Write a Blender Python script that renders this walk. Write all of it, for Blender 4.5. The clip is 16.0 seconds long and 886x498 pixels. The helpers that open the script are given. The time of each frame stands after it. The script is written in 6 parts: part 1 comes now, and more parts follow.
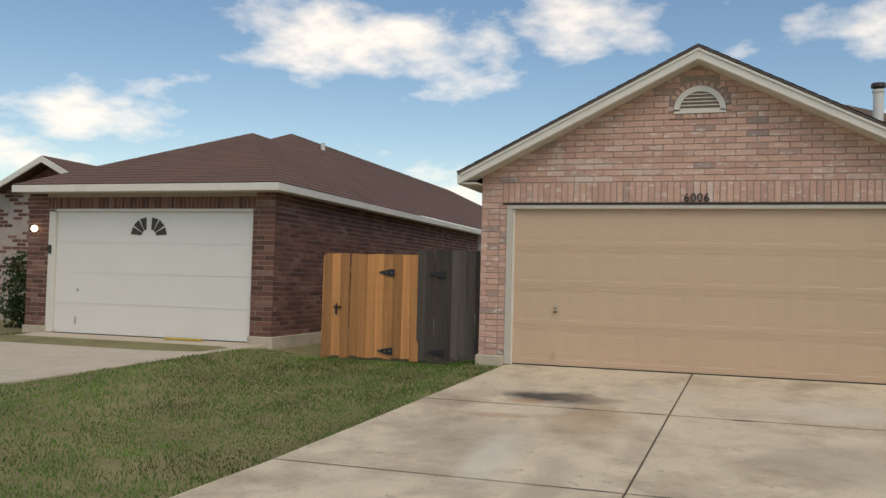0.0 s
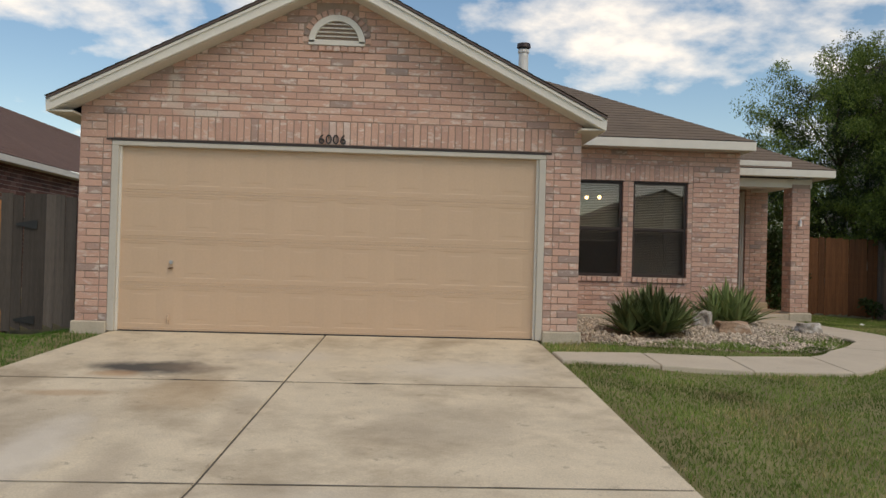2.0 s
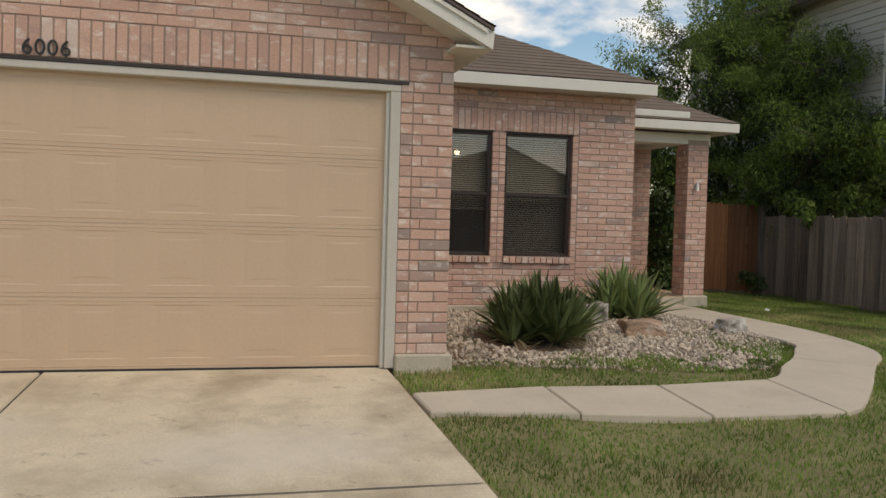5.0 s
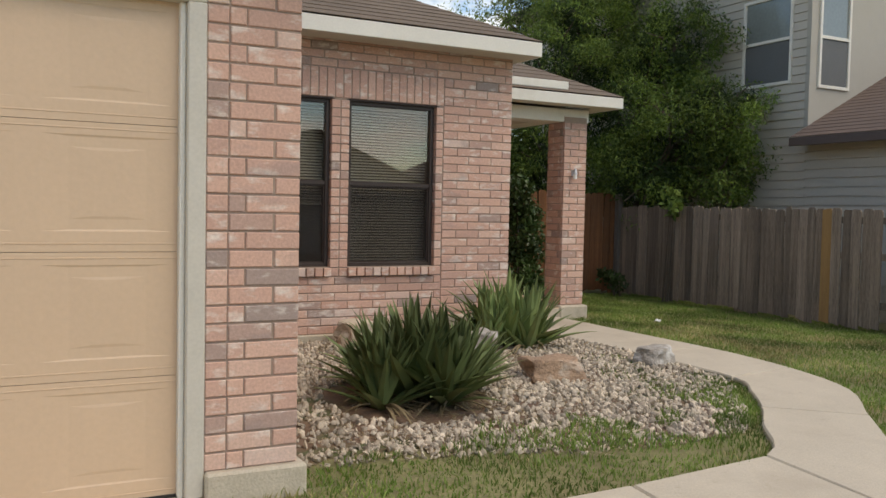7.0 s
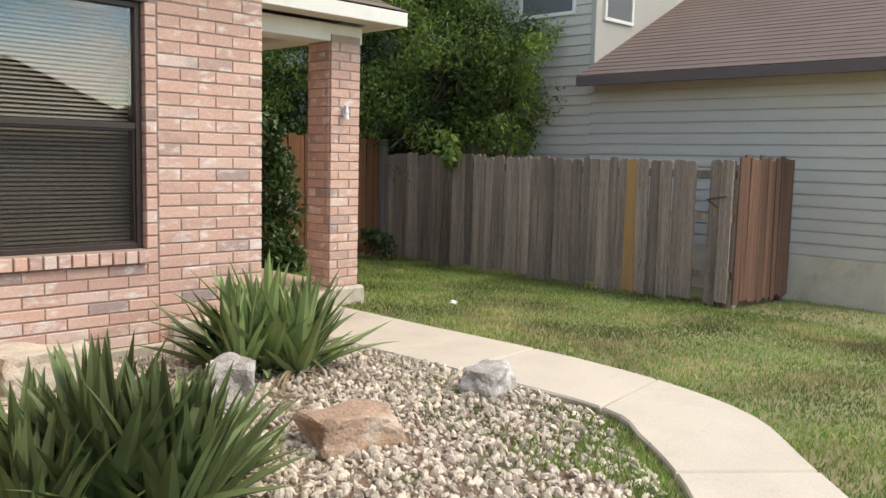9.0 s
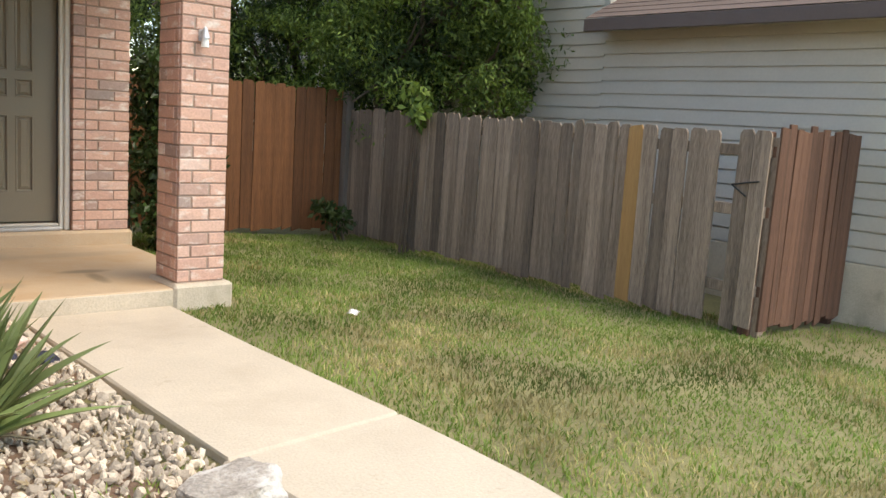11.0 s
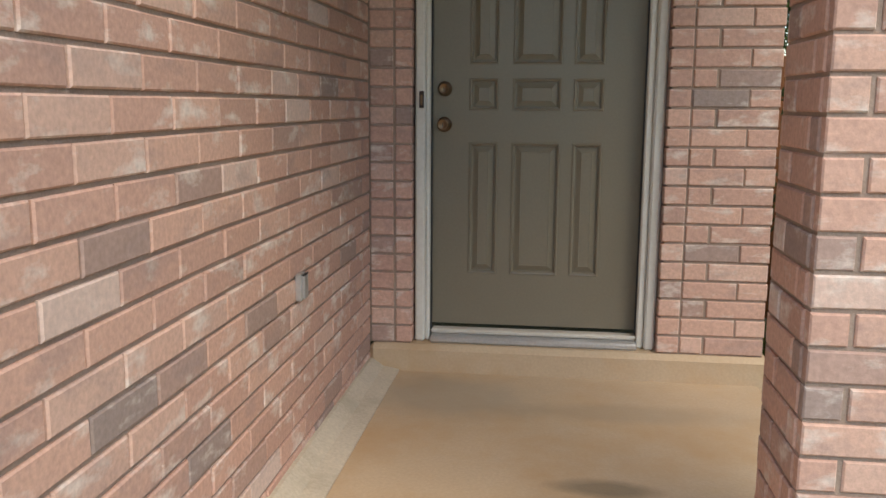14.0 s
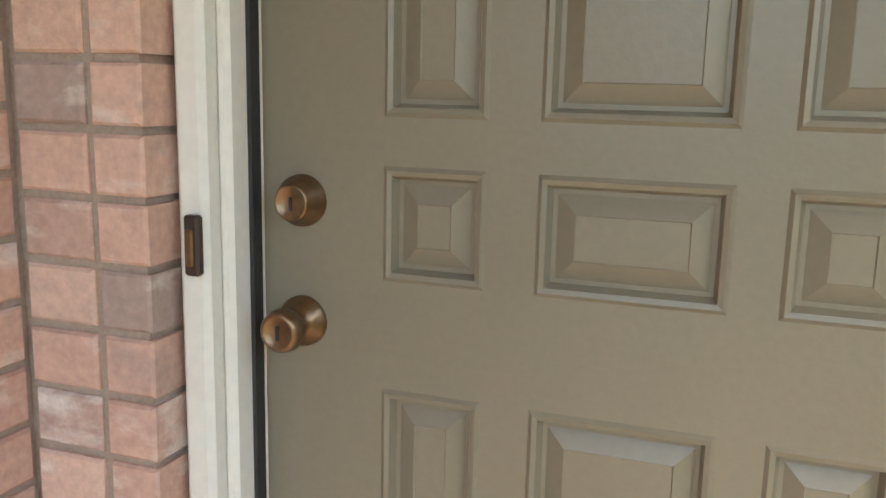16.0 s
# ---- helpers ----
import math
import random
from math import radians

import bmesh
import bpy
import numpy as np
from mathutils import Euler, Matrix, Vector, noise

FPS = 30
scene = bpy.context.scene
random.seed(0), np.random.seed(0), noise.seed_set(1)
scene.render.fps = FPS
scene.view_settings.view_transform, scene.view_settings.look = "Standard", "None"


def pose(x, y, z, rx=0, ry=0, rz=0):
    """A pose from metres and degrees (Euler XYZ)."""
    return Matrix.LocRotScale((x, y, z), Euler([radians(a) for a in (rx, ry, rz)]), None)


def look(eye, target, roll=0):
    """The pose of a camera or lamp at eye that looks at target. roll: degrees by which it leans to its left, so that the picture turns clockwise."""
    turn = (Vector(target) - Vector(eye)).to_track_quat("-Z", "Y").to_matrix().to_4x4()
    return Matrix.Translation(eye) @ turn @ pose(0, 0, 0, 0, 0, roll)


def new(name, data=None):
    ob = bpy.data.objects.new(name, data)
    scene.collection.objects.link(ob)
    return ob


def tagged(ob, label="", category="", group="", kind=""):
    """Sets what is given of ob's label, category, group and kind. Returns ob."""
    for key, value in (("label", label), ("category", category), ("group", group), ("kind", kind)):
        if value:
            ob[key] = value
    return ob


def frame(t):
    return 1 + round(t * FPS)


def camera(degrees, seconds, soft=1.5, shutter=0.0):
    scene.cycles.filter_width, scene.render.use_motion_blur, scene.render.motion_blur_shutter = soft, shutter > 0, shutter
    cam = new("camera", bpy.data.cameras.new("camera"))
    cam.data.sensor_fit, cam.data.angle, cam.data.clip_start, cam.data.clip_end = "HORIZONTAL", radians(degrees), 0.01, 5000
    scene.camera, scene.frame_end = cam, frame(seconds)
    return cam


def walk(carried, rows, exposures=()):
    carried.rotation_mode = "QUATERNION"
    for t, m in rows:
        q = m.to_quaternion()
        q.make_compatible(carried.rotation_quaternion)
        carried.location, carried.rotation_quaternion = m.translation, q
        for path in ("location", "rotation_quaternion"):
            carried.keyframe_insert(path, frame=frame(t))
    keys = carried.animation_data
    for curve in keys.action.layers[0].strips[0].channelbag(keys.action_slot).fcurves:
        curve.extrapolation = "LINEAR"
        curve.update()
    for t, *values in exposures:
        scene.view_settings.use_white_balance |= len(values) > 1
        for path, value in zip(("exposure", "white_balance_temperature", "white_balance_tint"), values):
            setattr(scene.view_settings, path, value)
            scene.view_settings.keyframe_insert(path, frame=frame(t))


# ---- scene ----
cam = camera(54.7, 16.0)
PATH = [
    (0, (0.274, -11.453, 1.129), (-0.338, -9.55, 1.2), 1.5),
    (0.5, (0.382, -11.277, 1.035), (0.013, -9.313, 1.117), 1.7),
    (1, (0.473, -10.857, 0.985), (0.308, -8.865, 1.052), 1.7),
    (1.5, (0.64, -10.403, 0.921), (0.632, -8.404, 0.974), 1.6),
    (2, (0.804, -9.954, 0.919), (0.907, -7.956, 0.943), 1.6),
    (2.5, (0.904, -9.433, 0.922), (1.085, -7.441, 0.917), 1.7),
    (3, (1.007, -8.891, 0.97), (1.253, -6.906, 0.933), 1.6),
    (3.5, (1.091, -8.298, 1.071), (1.4, -6.323, 1.004), 1.9),
    (4, (1.159, -7.61, 1.124), (1.525, -5.645, 1.045), 1.9),
    (6.5, (1.504, -4.591, 1.223), (2.28, -2.748, 1.164), 1.2),
    (7, (1.724, -3.718, 1.27), (2.64, -1.943, 1.178), 1.2),
    (7.5, (1.992, -2.936, 1.3), (3.062, -1.25, 1.174), 0.9),
    (8, (2.218, -2.381, 1.268), (3.445, -0.807, 1.124), 0.2),
    (8.5, (2.532, -1.798, 1.344), (3.92, -0.368, 1.165), 0.5),
    (10.8, (5.129, -0.691, 1.295), (6.525, 0.713, 1.01), 3.3),
    (11, (5.371, -0.513, 1.29), (6.672, 0.978, 1.001), 3.8),
    (11.5, (5.823, -0.167, 1.283), (6.848, 1.522, 0.976), 4.2),
    (12, (6.352, 0.17, 1.353), (7.009, 2.029, 1.02), 3.5),
    (12.5, (6.719, 0.833, 1.279), (7.053, 2.78, 0.96), 2.6),
    (13, (6.922, 1.494, 1.266), (7.006, 3.467, 0.944), 2.0),
    (13.5, (7.029, 2.19, 1.272), (6.935, 4.162, 0.949), 1.8),
    (14, (7.115, 2.884, 1.303), (6.871, 4.841, 0.97), 0.4),
    (14.5, (6.981, 3.596, 1.249), (6.811, 5.571, 0.981), 0.7),
    (15, (7.26, 4.425, 1.323), (6.826, 6.36, 1.064), 1.3),
    (15.5, (7.038, 5.016, 1.444), (6.755, 6.97, 1.123), 0.7),
    (16, (7.157, 5.74, 1.51), (6.512, 7.597, 1.142), 1.3),
]
walk(cam, [(t, look(e, g, roll)) for t, e, g, roll in PATH], exposures=[(0.0, 0.1, 8150, 12), (2.0, 0.12, 8300, 12), (4.0, 0.2, 8400, 12), (7.0, 0.6, 8150, 11), (8.5, 1.3, 7800, 10), (11.0, 1.6, 8100, 10), (12.3, 1.5, 7700, 10), (13.0, 1.15, 7700, 10), (13.5, 1.05, 7700, 10), (14.0, 1.2, 7700, 10), (14.5, 1.47, 7700, 10), (15.0, 1.9, 7900, 10), (16.0, 2.72, 7900, 8)])

# ---- world and sun ----
SUN_ELEV, SUN_AZ = 52.0, 146.0
world = bpy.data.worlds.new("sky")
scene.world = world
world.use_nodes = True


def nodes_of(tree):
    tree.nodes.clear()

    def add(kind, **values):
        n = tree.nodes.new(kind)
        for key, v in values.items():
            if key.startswith("i_"):
                n.inputs[key[2:].replace("_", " ")].default_value = v
            elif key == "operation":
                n.operation = v
            elif key == "blend_type":
                n.blend_type = v
            elif key == "data_type":
                n.data_type = v
        return n

    def link(a, b):
        tree.links.new(a, b)

    return add, link


add, link = nodes_of(world.node_tree)
w_out = add("ShaderNodeOutputWorld")
w_bg = add("ShaderNodeBackground", i_Strength=0.13)
w_sky = add("ShaderNodeTexSky")
w_sky.sky_type = "NISHITA"
w_sky.sun_disc = False
w_sky.sun_elevation, w_sky.sun_rotation = radians(SUN_ELEV), radians(SUN_AZ)
w_sky.air_density, w_sky.dust_density, w_sky.ozone_density = 1.0, 0.25, 1.8
w_tc = add("ShaderNodeTexCoord")
w_sep = add("ShaderNodeSeparateXYZ")
link(w_tc.outputs["Generated"], w_sep.inputs[0])
w_up = add("ShaderNodeMath", operation="ADD")
link(w_sep.outputs["Z"], w_up.inputs[0])
w_up.inputs[1].default_value = 0.28
w_max = add("ShaderNodeMath", operation="MAXIMUM")
link(w_up.outputs[0], w_max.inputs[0])
w_max.inputs[1].default_value = 0.05
w_dx, w_dy = add("ShaderNodeMath", operation="DIVIDE"), add("ShaderNodeMath", operation="DIVIDE")
link(w_sep.outputs["X"], w_dx.inputs[0]), link(w_max.outputs[0], w_dx.inputs[1])
link(w_sep.outputs["Y"], w_dy.inputs[0]), link(w_max.outputs[0], w_dy.inputs[1])
w_com = add("ShaderNodeCombineXYZ")
link(w_dx.outputs[0], w_com.inputs[0]), link(w_dy.outputs[0], w_com.inputs[1])
w_com.inputs[2].default_value = 3.7
w_n = add("ShaderNodeTexNoise", i_Scale=2.1, i_Detail=9.0, i_Roughness=0.56)
link(w_com.outputs[0], w_n.inputs["Vector"])
w_ramp = add("ShaderNodeValToRGB")
w_ramp.color_ramp.elements[0].position, w_ramp.color_ramp.elements[1].position = 0.505, 0.64
link(w_n.outputs[0], w_ramp.inputs[0])
w_mix = add("ShaderNodeMix", data_type="RGBA")
link(w_ramp.outputs[0], w_mix.inputs["Factor"])
w_sat = add("ShaderNodeHueSaturation", i_Saturation=1.2)
link(w_sky.outputs[0], w_sat.inputs["Color"])
link(w_sat.outputs[0], w_mix.inputs["A"])
w_mix.inputs["B"].default_value = (7.6, 7.8, 8.2, 1)
link(w_mix.outputs["Result"], w_bg.inputs["Color"])
link(w_bg.outputs[0], w_out.inputs["Surface"])

sun = new("sun", bpy.data.lights.new("sun", "SUN"))
sun.data.energy, sun.data.angle, sun.data.color = 1.2, radians(45), (1.0, 0.95, 0.87)
s_az = radians(SUN_AZ)
sun_from = Vector((math.sin(s_az) * math.cos(radians(SUN_ELEV)), math.cos(s_az) * math.cos(radians(SUN_ELEV)), math.sin(radians(SUN_ELEV))))
sun.matrix_world = look(sun_from * 50, (0, 0, 0))


# ---- materials ----
def paint(name, base, rough=0.7, var=0.12, scale=6.0, fine=120.0, bump=0.15, metal=0.0, stain=None, stain_at=(0.5, 0.68), stain_scale=1.2, stretch=None, rand=0.0, island=0.0, spec=0.5, spots=(), specks=None):
    """A surface with two scales of variation, optional stains, and a colour spread between pieces."""
    m = bpy.data.materials.new(name)
    m.use_nodes = True
    add, link = nodes_of(m.node_tree)
    out, b = add("ShaderNodeOutputMaterial"), add("ShaderNodeBsdfPrincipled", i_Roughness=rough, i_Metallic=metal)
    b.inputs["Specular IOR Level"].default_value = spec
    link(b.outputs[0], out.inputs["Surface"])
    tc = add("ShaderNodeTexCoord")
    vec = tc.outputs["Object"]
    if stretch:
        mp = add("ShaderNodeMapping")
        mp.inputs["Scale"].default_value = stretch
        link(vec, mp.inputs["Vector"])
        vec = mp.outputs[0]
    big = add("ShaderNodeTexNoise", i_Scale=scale, i_Detail=5.0, i_Roughness=0.6)
    small = add("ShaderNodeTexNoise", i_Scale=fine, i_Detail=3.0)
    link(vec, big.inputs["Vector"]), link(vec, small.inputs["Vector"])
    if rand or island:
        off = add("ShaderNodeVectorMath", operation="ADD")
        src = add("ShaderNodeObjectInfo").outputs["Random"] if rand else add("ShaderNodeNewGeometry").outputs["Random Per Island"]
        mul = add("ShaderNodeMath", operation="MULTIPLY")
        link(src, mul.inputs[0])
        mul.inputs[1].default_value = 37.0
        link(vec, off.inputs[0]), link(mul.outputs[0], off.inputs[1])
        link(off.outputs[0], big.inputs["Vector"])
    sm = add("ShaderNodeMath", operation="ADD")
    link(big.outputs[0], sm.inputs[0]), link(small.outputs[0], sm.inputs[1])
    mr = add("ShaderNodeMapRange")
    mr.inputs["From Min"].default_value, mr.inputs["From Max"].default_value = 0.7, 1.3
    mr.inputs["To Min"].default_value, mr.inputs["To Max"].default_value = 1 - var, 1 + var
    link(sm.outputs[0], mr.inputs["Value"])
    fac = mr.outputs[0]
    if rand or island:
        mr2 = add("ShaderNodeMapRange")
        spread = rand or island
        mr2.inputs["To Min"].default_value, mr2.inputs["To Max"].default_value = 1 - spread, 1 + spread
        link(src, mr2.inputs["Value"])
        mm = add("ShaderNodeMath", operation="MULTIPLY")
        link(fac, mm.inputs[0]), link(mr2.outputs[0], mm.inputs[1])
        fac = mm.outputs[0]
    col = add("ShaderNodeVectorMath", operation="SCALE")
    col.inputs[0].default_value = base[:3]
    link(fac, col.inputs["Scale"])
    colour = col.outputs[0]
    if stain:
        sn = add("ShaderNodeTexNoise", i_Scale=stain_scale, i_Detail=6.0, i_Roughness=0.65)
        link(vec, sn.inputs["Vector"])
        rp = add("ShaderNodeMapRange")
        rp.inputs["From Min"].default_value, rp.inputs["From Max"].default_value = stain_at
        link(sn.outputs[0], rp.inputs["Value"])
        mx = add("ShaderNodeMix", data_type="RGBA")
        link(rp.outputs[0], mx.inputs["Factor"]), link(colour, mx.inputs["A"])
        mx.inputs["B"].default_value = (*stain, 1)
        colour = mx.outputs["Result"]
    if specks:
        tint, at, most = specks
        for k_scale, gate in ((5.5, at), (16.0, at + 0.03)):
            sp = add("ShaderNodeTexNoise", i_Scale=k_scale, i_Detail=8.0, i_Roughness=0.72)
            link(vec, sp.inputs["Vector"])
            sr = add("ShaderNodeMapRange")
            sr.inputs["From Min"].default_value, sr.inputs["From Max"].default_value = gate, gate + 0.06
            sr.inputs["To Max"].default_value = most
            link(sp.outputs[0], sr.inputs["Value"])
            mx = add("ShaderNodeMix", data_type="RGBA")
            link(sr.outputs[0], mx.inputs["Factor"]), link(colour, mx.inputs["A"])
            mx.inputs["B"].default_value = (*tint, 1)
            colour = mx.outputs["Result"]
    for sx, sy, rx, ry, tint, most in spots:
        pos = add("ShaderNodeNewGeometry").outputs["Position"]
        mv = add("ShaderNodeMapping")
        mv.vector_type = "TEXTURE"
        mv.inputs["Location"].default_value, mv.inputs["Scale"].default_value = (sx, sy, 0), (rx, ry, 1e6)
        link(pos, mv.inputs["Vector"])
        ln = add("ShaderNodeVectorMath", operation="LENGTH")
        link(mv.outputs[0], ln.inputs[0])
        wob = add("ShaderNodeTexNoise", i_Scale=3.5, i_Detail=5.0, i_Roughness=0.65)
        link(pos, wob.inputs["Vector"])
        sm_ = add("ShaderNodeMath", operation="ADD")
        link(ln.outputs["Value"], sm_.inputs[0]), link(wob.outputs[0], sm_.inputs[1])
        fr = add("ShaderNodeMapRange")
        fr.inputs["From Min"].default_value, fr.inputs["From Max"].default_value = 1.55, 0.95
        fr.inputs["To Max"].default_value = most
        link(sm_.outputs[0], fr.inputs["Value"])
        mx = add("ShaderNodeMix", data_type="RGBA")
        link(fr.outputs[0], mx.inputs["Factor"]), link(colour, mx.inputs["A"])
        mx.inputs["B"].default_value = (*tint, 1)
        colour = mx.outputs["Result"]
    link(colour, b.inputs["Base Color"])
    if bump:
        bp = add("ShaderNodeBump", i_Strength=bump, i_Distance=0.01)
        link(sm.outputs[0], bp.inputs["Height"])
        link(bp.outputs[0], b.inputs["Normal"])
    return m


def brick_paint(name, joined, ramp, smear=(0.76, 0.68, 0.61), smear_at=(0.54, 0.68), bloom=()):
    """Fired brick: each piece takes its colour from a ramp, with pale mortar smears and pits."""
    m = bpy.data.materials.new(name)
    m.use_nodes = True
    add, link = nodes_of(m.node_tree)
    out, b = add("ShaderNodeOutputMaterial"), add("ShaderNodeBsdfPrincipled", i_Roughness=0.88)
    b.inputs["Specular IOR Level"].default_value = 0.25
    link(b.outputs[0], out.inputs["Surface"])
    rnd = add("ShaderNodeNewGeometry").outputs["Random Per Island"] if joined else add("ShaderNodeObjectInfo").outputs["Random"]
    cr = add("ShaderNodeValToRGB")
    cr.color_ramp.interpolation = "LINEAR"
    e = cr.color_ramp.elements
    e[0].position, e[0].color = ramp[0][0], (*ramp[0][1], 1)
    e[1].position, e[1].color = ramp[-1][0], (*ramp[-1][1], 1)
    for p, c in ramp[1:-1]:
        k = e.new(p)
        k.color = (*c, 1)
    link(rnd, cr.inputs[0])
    geo = add("ShaderNodeNewGeometry")
    off = add("ShaderNodeMath", operation="MULTIPLY")
    link(rnd, off.inputs[0])
    off.inputs[1].default_value = 53.0
    vec = add("ShaderNodeVectorMath", operation="ADD")
    flat = add("ShaderNodeMapping")
    flat.inputs["Scale"].default_value = (0.75, 0.75, 1.7)
    link(geo.outputs["Position"], flat.inputs["Vector"])
    link(flat.outputs[0], vec.inputs[0]), link(off.outputs[0], vec.inputs[1])
    patch = add("ShaderNodeTexNoise", i_Scale=9.0, i_Detail=6.0, i_Roughness=0.6)
    grain = add("ShaderNodeTexNoise", i_Scale=75.0, i_Detail=5.0, i_Roughness=0.6)
    link(vec.outputs[0], patch.inputs["Vector"]), link(geo.outputs["Position"], grain.inputs["Vector"])
    sm = add("ShaderNodeMapRange")
    sm.inputs["From Min"].default_value, sm.inputs["From Max"].default_value = smear_at
    sm.inputs["To Max"].default_value = 0.75
    link(patch.outputs[0], sm.inputs["Value"])
    mx = add("ShaderNodeMix", data_type="RGBA")
    link(sm.outputs[0], mx.inputs["Factor"]), link(cr.outputs[0], mx.inputs["A"])
    mx.inputs["B"].default_value = (*smear, 1)
    soot = add("ShaderNodeTexNoise", i_Scale=4.0, i_Detail=4.0, i_Roughness=0.6)
    link(vec.outputs[0], soot.inputs["Vector"])
    so = add("ShaderNodeMapRange")
    so.inputs["From Min"].default_value, so.inputs["From Max"].default_value = 0.56, 0.70
    so.inputs["To Max"].default_value = 0.45
    link(soot.outputs[0], so.inputs["Value"])
    grey = add("ShaderNodeMix", data_type="RGBA")
    link(so.outputs[0], grey.inputs["Factor"]), link(mx.outputs["Result"], grey.inputs["A"])
    grey.inputs["B"].default_value = (ramp[0][1][0] * 0.9, ramp[0][1][1] * 0.9, ramp[0][1][2] * 0.95, 1)
    mx = grey
    for bx, bz, rx, rz in bloom:
        mv = add("ShaderNodeMapping")
        mv.vector_type = "TEXTURE"
        mv.inputs["Location"].default_value, mv.inputs["Scale"].default_value = (bx, 0, bz), (rx, 1.0, rz)
        link(geo.outputs["Position"], mv.inputs["Vector"])
        ln = add("ShaderNodeVectorMath", operation="LENGTH")
        link(mv.outputs[0], ln.inputs[0])
        wob = add("ShaderNodeTexNoise", i_Scale=8.0, i_Detail=6.0, i_Roughness=0.7)
        link(geo.outputs["Position"], wob.inputs["Vector"])
        su = add("ShaderNodeMath", operation="ADD")
        link(ln.outputs["Value"], su.inputs[0]), link(wob.outputs[0], su.inputs[1])
        fr = add("ShaderNodeMapRange")
        fr.inputs["From Min"].default_value, fr.inputs["From Max"].default_value = 1.45, 0.95
        fr.inputs["To Max"].default_value = 0.6
        link(su.outputs[0], fr.inputs["Value"])
        bl = add("ShaderNodeMix", data_type="RGBA")
        link(fr.outputs[0], bl.inputs["Factor"]), link(mx.outputs["Result"], bl.inputs["A"])
        bl.inputs["B"].default_value = (0.62, 0.54, 0.46, 1)
        mx = bl
    gr = add("ShaderNodeMapRange")
    gr.inputs["From Min"].default_value, gr.inputs["From Max"].default_value = 0.3, 0.7
    gr.inputs["To Min"].default_value, gr.inputs["To Max"].default_value = 0.86, 1.12
    link(grain.outputs[0], gr.inputs["Value"])
    sc = add("ShaderNodeVectorMath", operation="SCALE")
    link(mx.outputs["Result"], sc.inputs[0]), link(gr.outputs[0], sc.inputs["Scale"])
    link(sc.outputs[0], b.inputs["Base Color"])
    bp = add("ShaderNodeBump", i_Strength=0.35, i_Distance=0.004)
    link(grain.outputs[0], bp.inputs["Height"])
    link(bp.outputs[0], b.inputs["Normal"])
    return m


PINK = [(0.0, (0.34, 0.265, 0.235)), (0.06, (0.44, 0.30, 0.25)), (0.12, (0.54, 0.335, 0.265)), (0.5, (0.60, 0.37, 0.29)), (0.8, (0.64, 0.405, 0.315)), (0.95, (0.64, 0.43, 0.345)), (1.0, (0.66, 0.51, 0.44))]
RED = [(0.0, (0.10, 0.05, 0.04)), (0.5, (0.17, 0.08, 0.06)), (0.85, (0.21, 0.10, 0.075)), (1.0, (0.27, 0.16, 0.13))]
BLOOM = [(-1.82, 2.80, 0.10, 0.28), (-1.35, 2.72, 0.45, 0.07), (-1.5, 2.52, 0.35, 0.09), (-0.7, 2.62, 0.35, 0.06)]
M_BRICK = brick_paint("pink brick", False, PINK, bloom=BLOOM)
M_BRICKS = brick_paint("pink brick joined", True, PINK, bloom=BLOOM)
M_REDS = brick_paint("dark red brick joined", True, RED, (0.3, 0.22, 0.2), (0.66, 0.8))
M_MORTAR = paint("grey mortar", (0.36, 0.27, 0.215), 0.95, 0.15, 8, 150, 0.3)
M_MORTAR2 = paint("pale mortar", (0.42, 0.35, 0.31), 0.95, 0.15, 8, 150, 0.3)
M_FOUND = paint("foundation concrete", (0.52, 0.45, 0.35), 0.9, 0.14, 4, 90, 0.3, stain=(0.36, 0.31, 0.23), stain_at=(0.52, 0.75), stain_scale=3)
M_CONC = paint("worn driveway concrete", (0.64, 0.545, 0.40), 0.9, 0.14, 2.6, 70, 0.3, stain=(0.41, 0.33, 0.23), stain_at=(0.47, 0.68), stain_scale=1.1, specks=((0.30, 0.245, 0.175), 0.60, 0.55), spots=[(-1.5, -1.75, 0.68, 0.32, (0.06, 0.055, 0.05), 0.95), (-1.1, -1.72, 0.5, 0.2, (0.30, 0.22, 0.15), 0.5), (-0.95, -2.6, 0.5, 0.7, (0.42, 0.28, 0.15), 0.45), (-1.9, -3.6, 0.8, 0.9, (0.33, 0.27, 0.2), 0.4), (1.5, -1.6, 0.9, 0.5, (0.66, 0.60, 0.50), 0.5), (1.2, -3.4, 0.8, 0.7, (0.38, 0.32, 0.24), 0.4), (0.3, -5.5, 1.0, 0.8, (0.64, 0.58, 0.49), 0.45), (-0.3, -1.1, 0.7, 0.3, (0.62, 0.55, 0.45), 0.5), (0.9, -7.0, 1.0, 0.6, (0.38, 0.31, 0.23), 0.4), (-1.75, -2.0, 0.3, 0.16, (0.45, 0.25, 0.12), 0.6), (-1.6, -4.1, 0.28, 0.9, (0.72, 0.66, 0.56), 0.6), (-1.0, -4.9, 0.22, 1.1, (0.36, 0.29, 0.21), 0.5), (-0.4, -3.3, 0.14, 0.8, (0.40, 0.32, 0.23), 0.45), (-1.9, -2.7, 0.5, 0.12, (0.45, 0.28, 0.15), 0.5)])
M_CONC2 = paint("pale walkway concrete", (0.53, 0.455, 0.355), 0.9, 0.09, 2.0, 80, 0.25, stain=(0.46, 0.385, 0.295), stain_at=(0.52, 0.75), stain_scale=1.6, specks=((0.40, 0.33, 0.245), 0.61, 0.5))
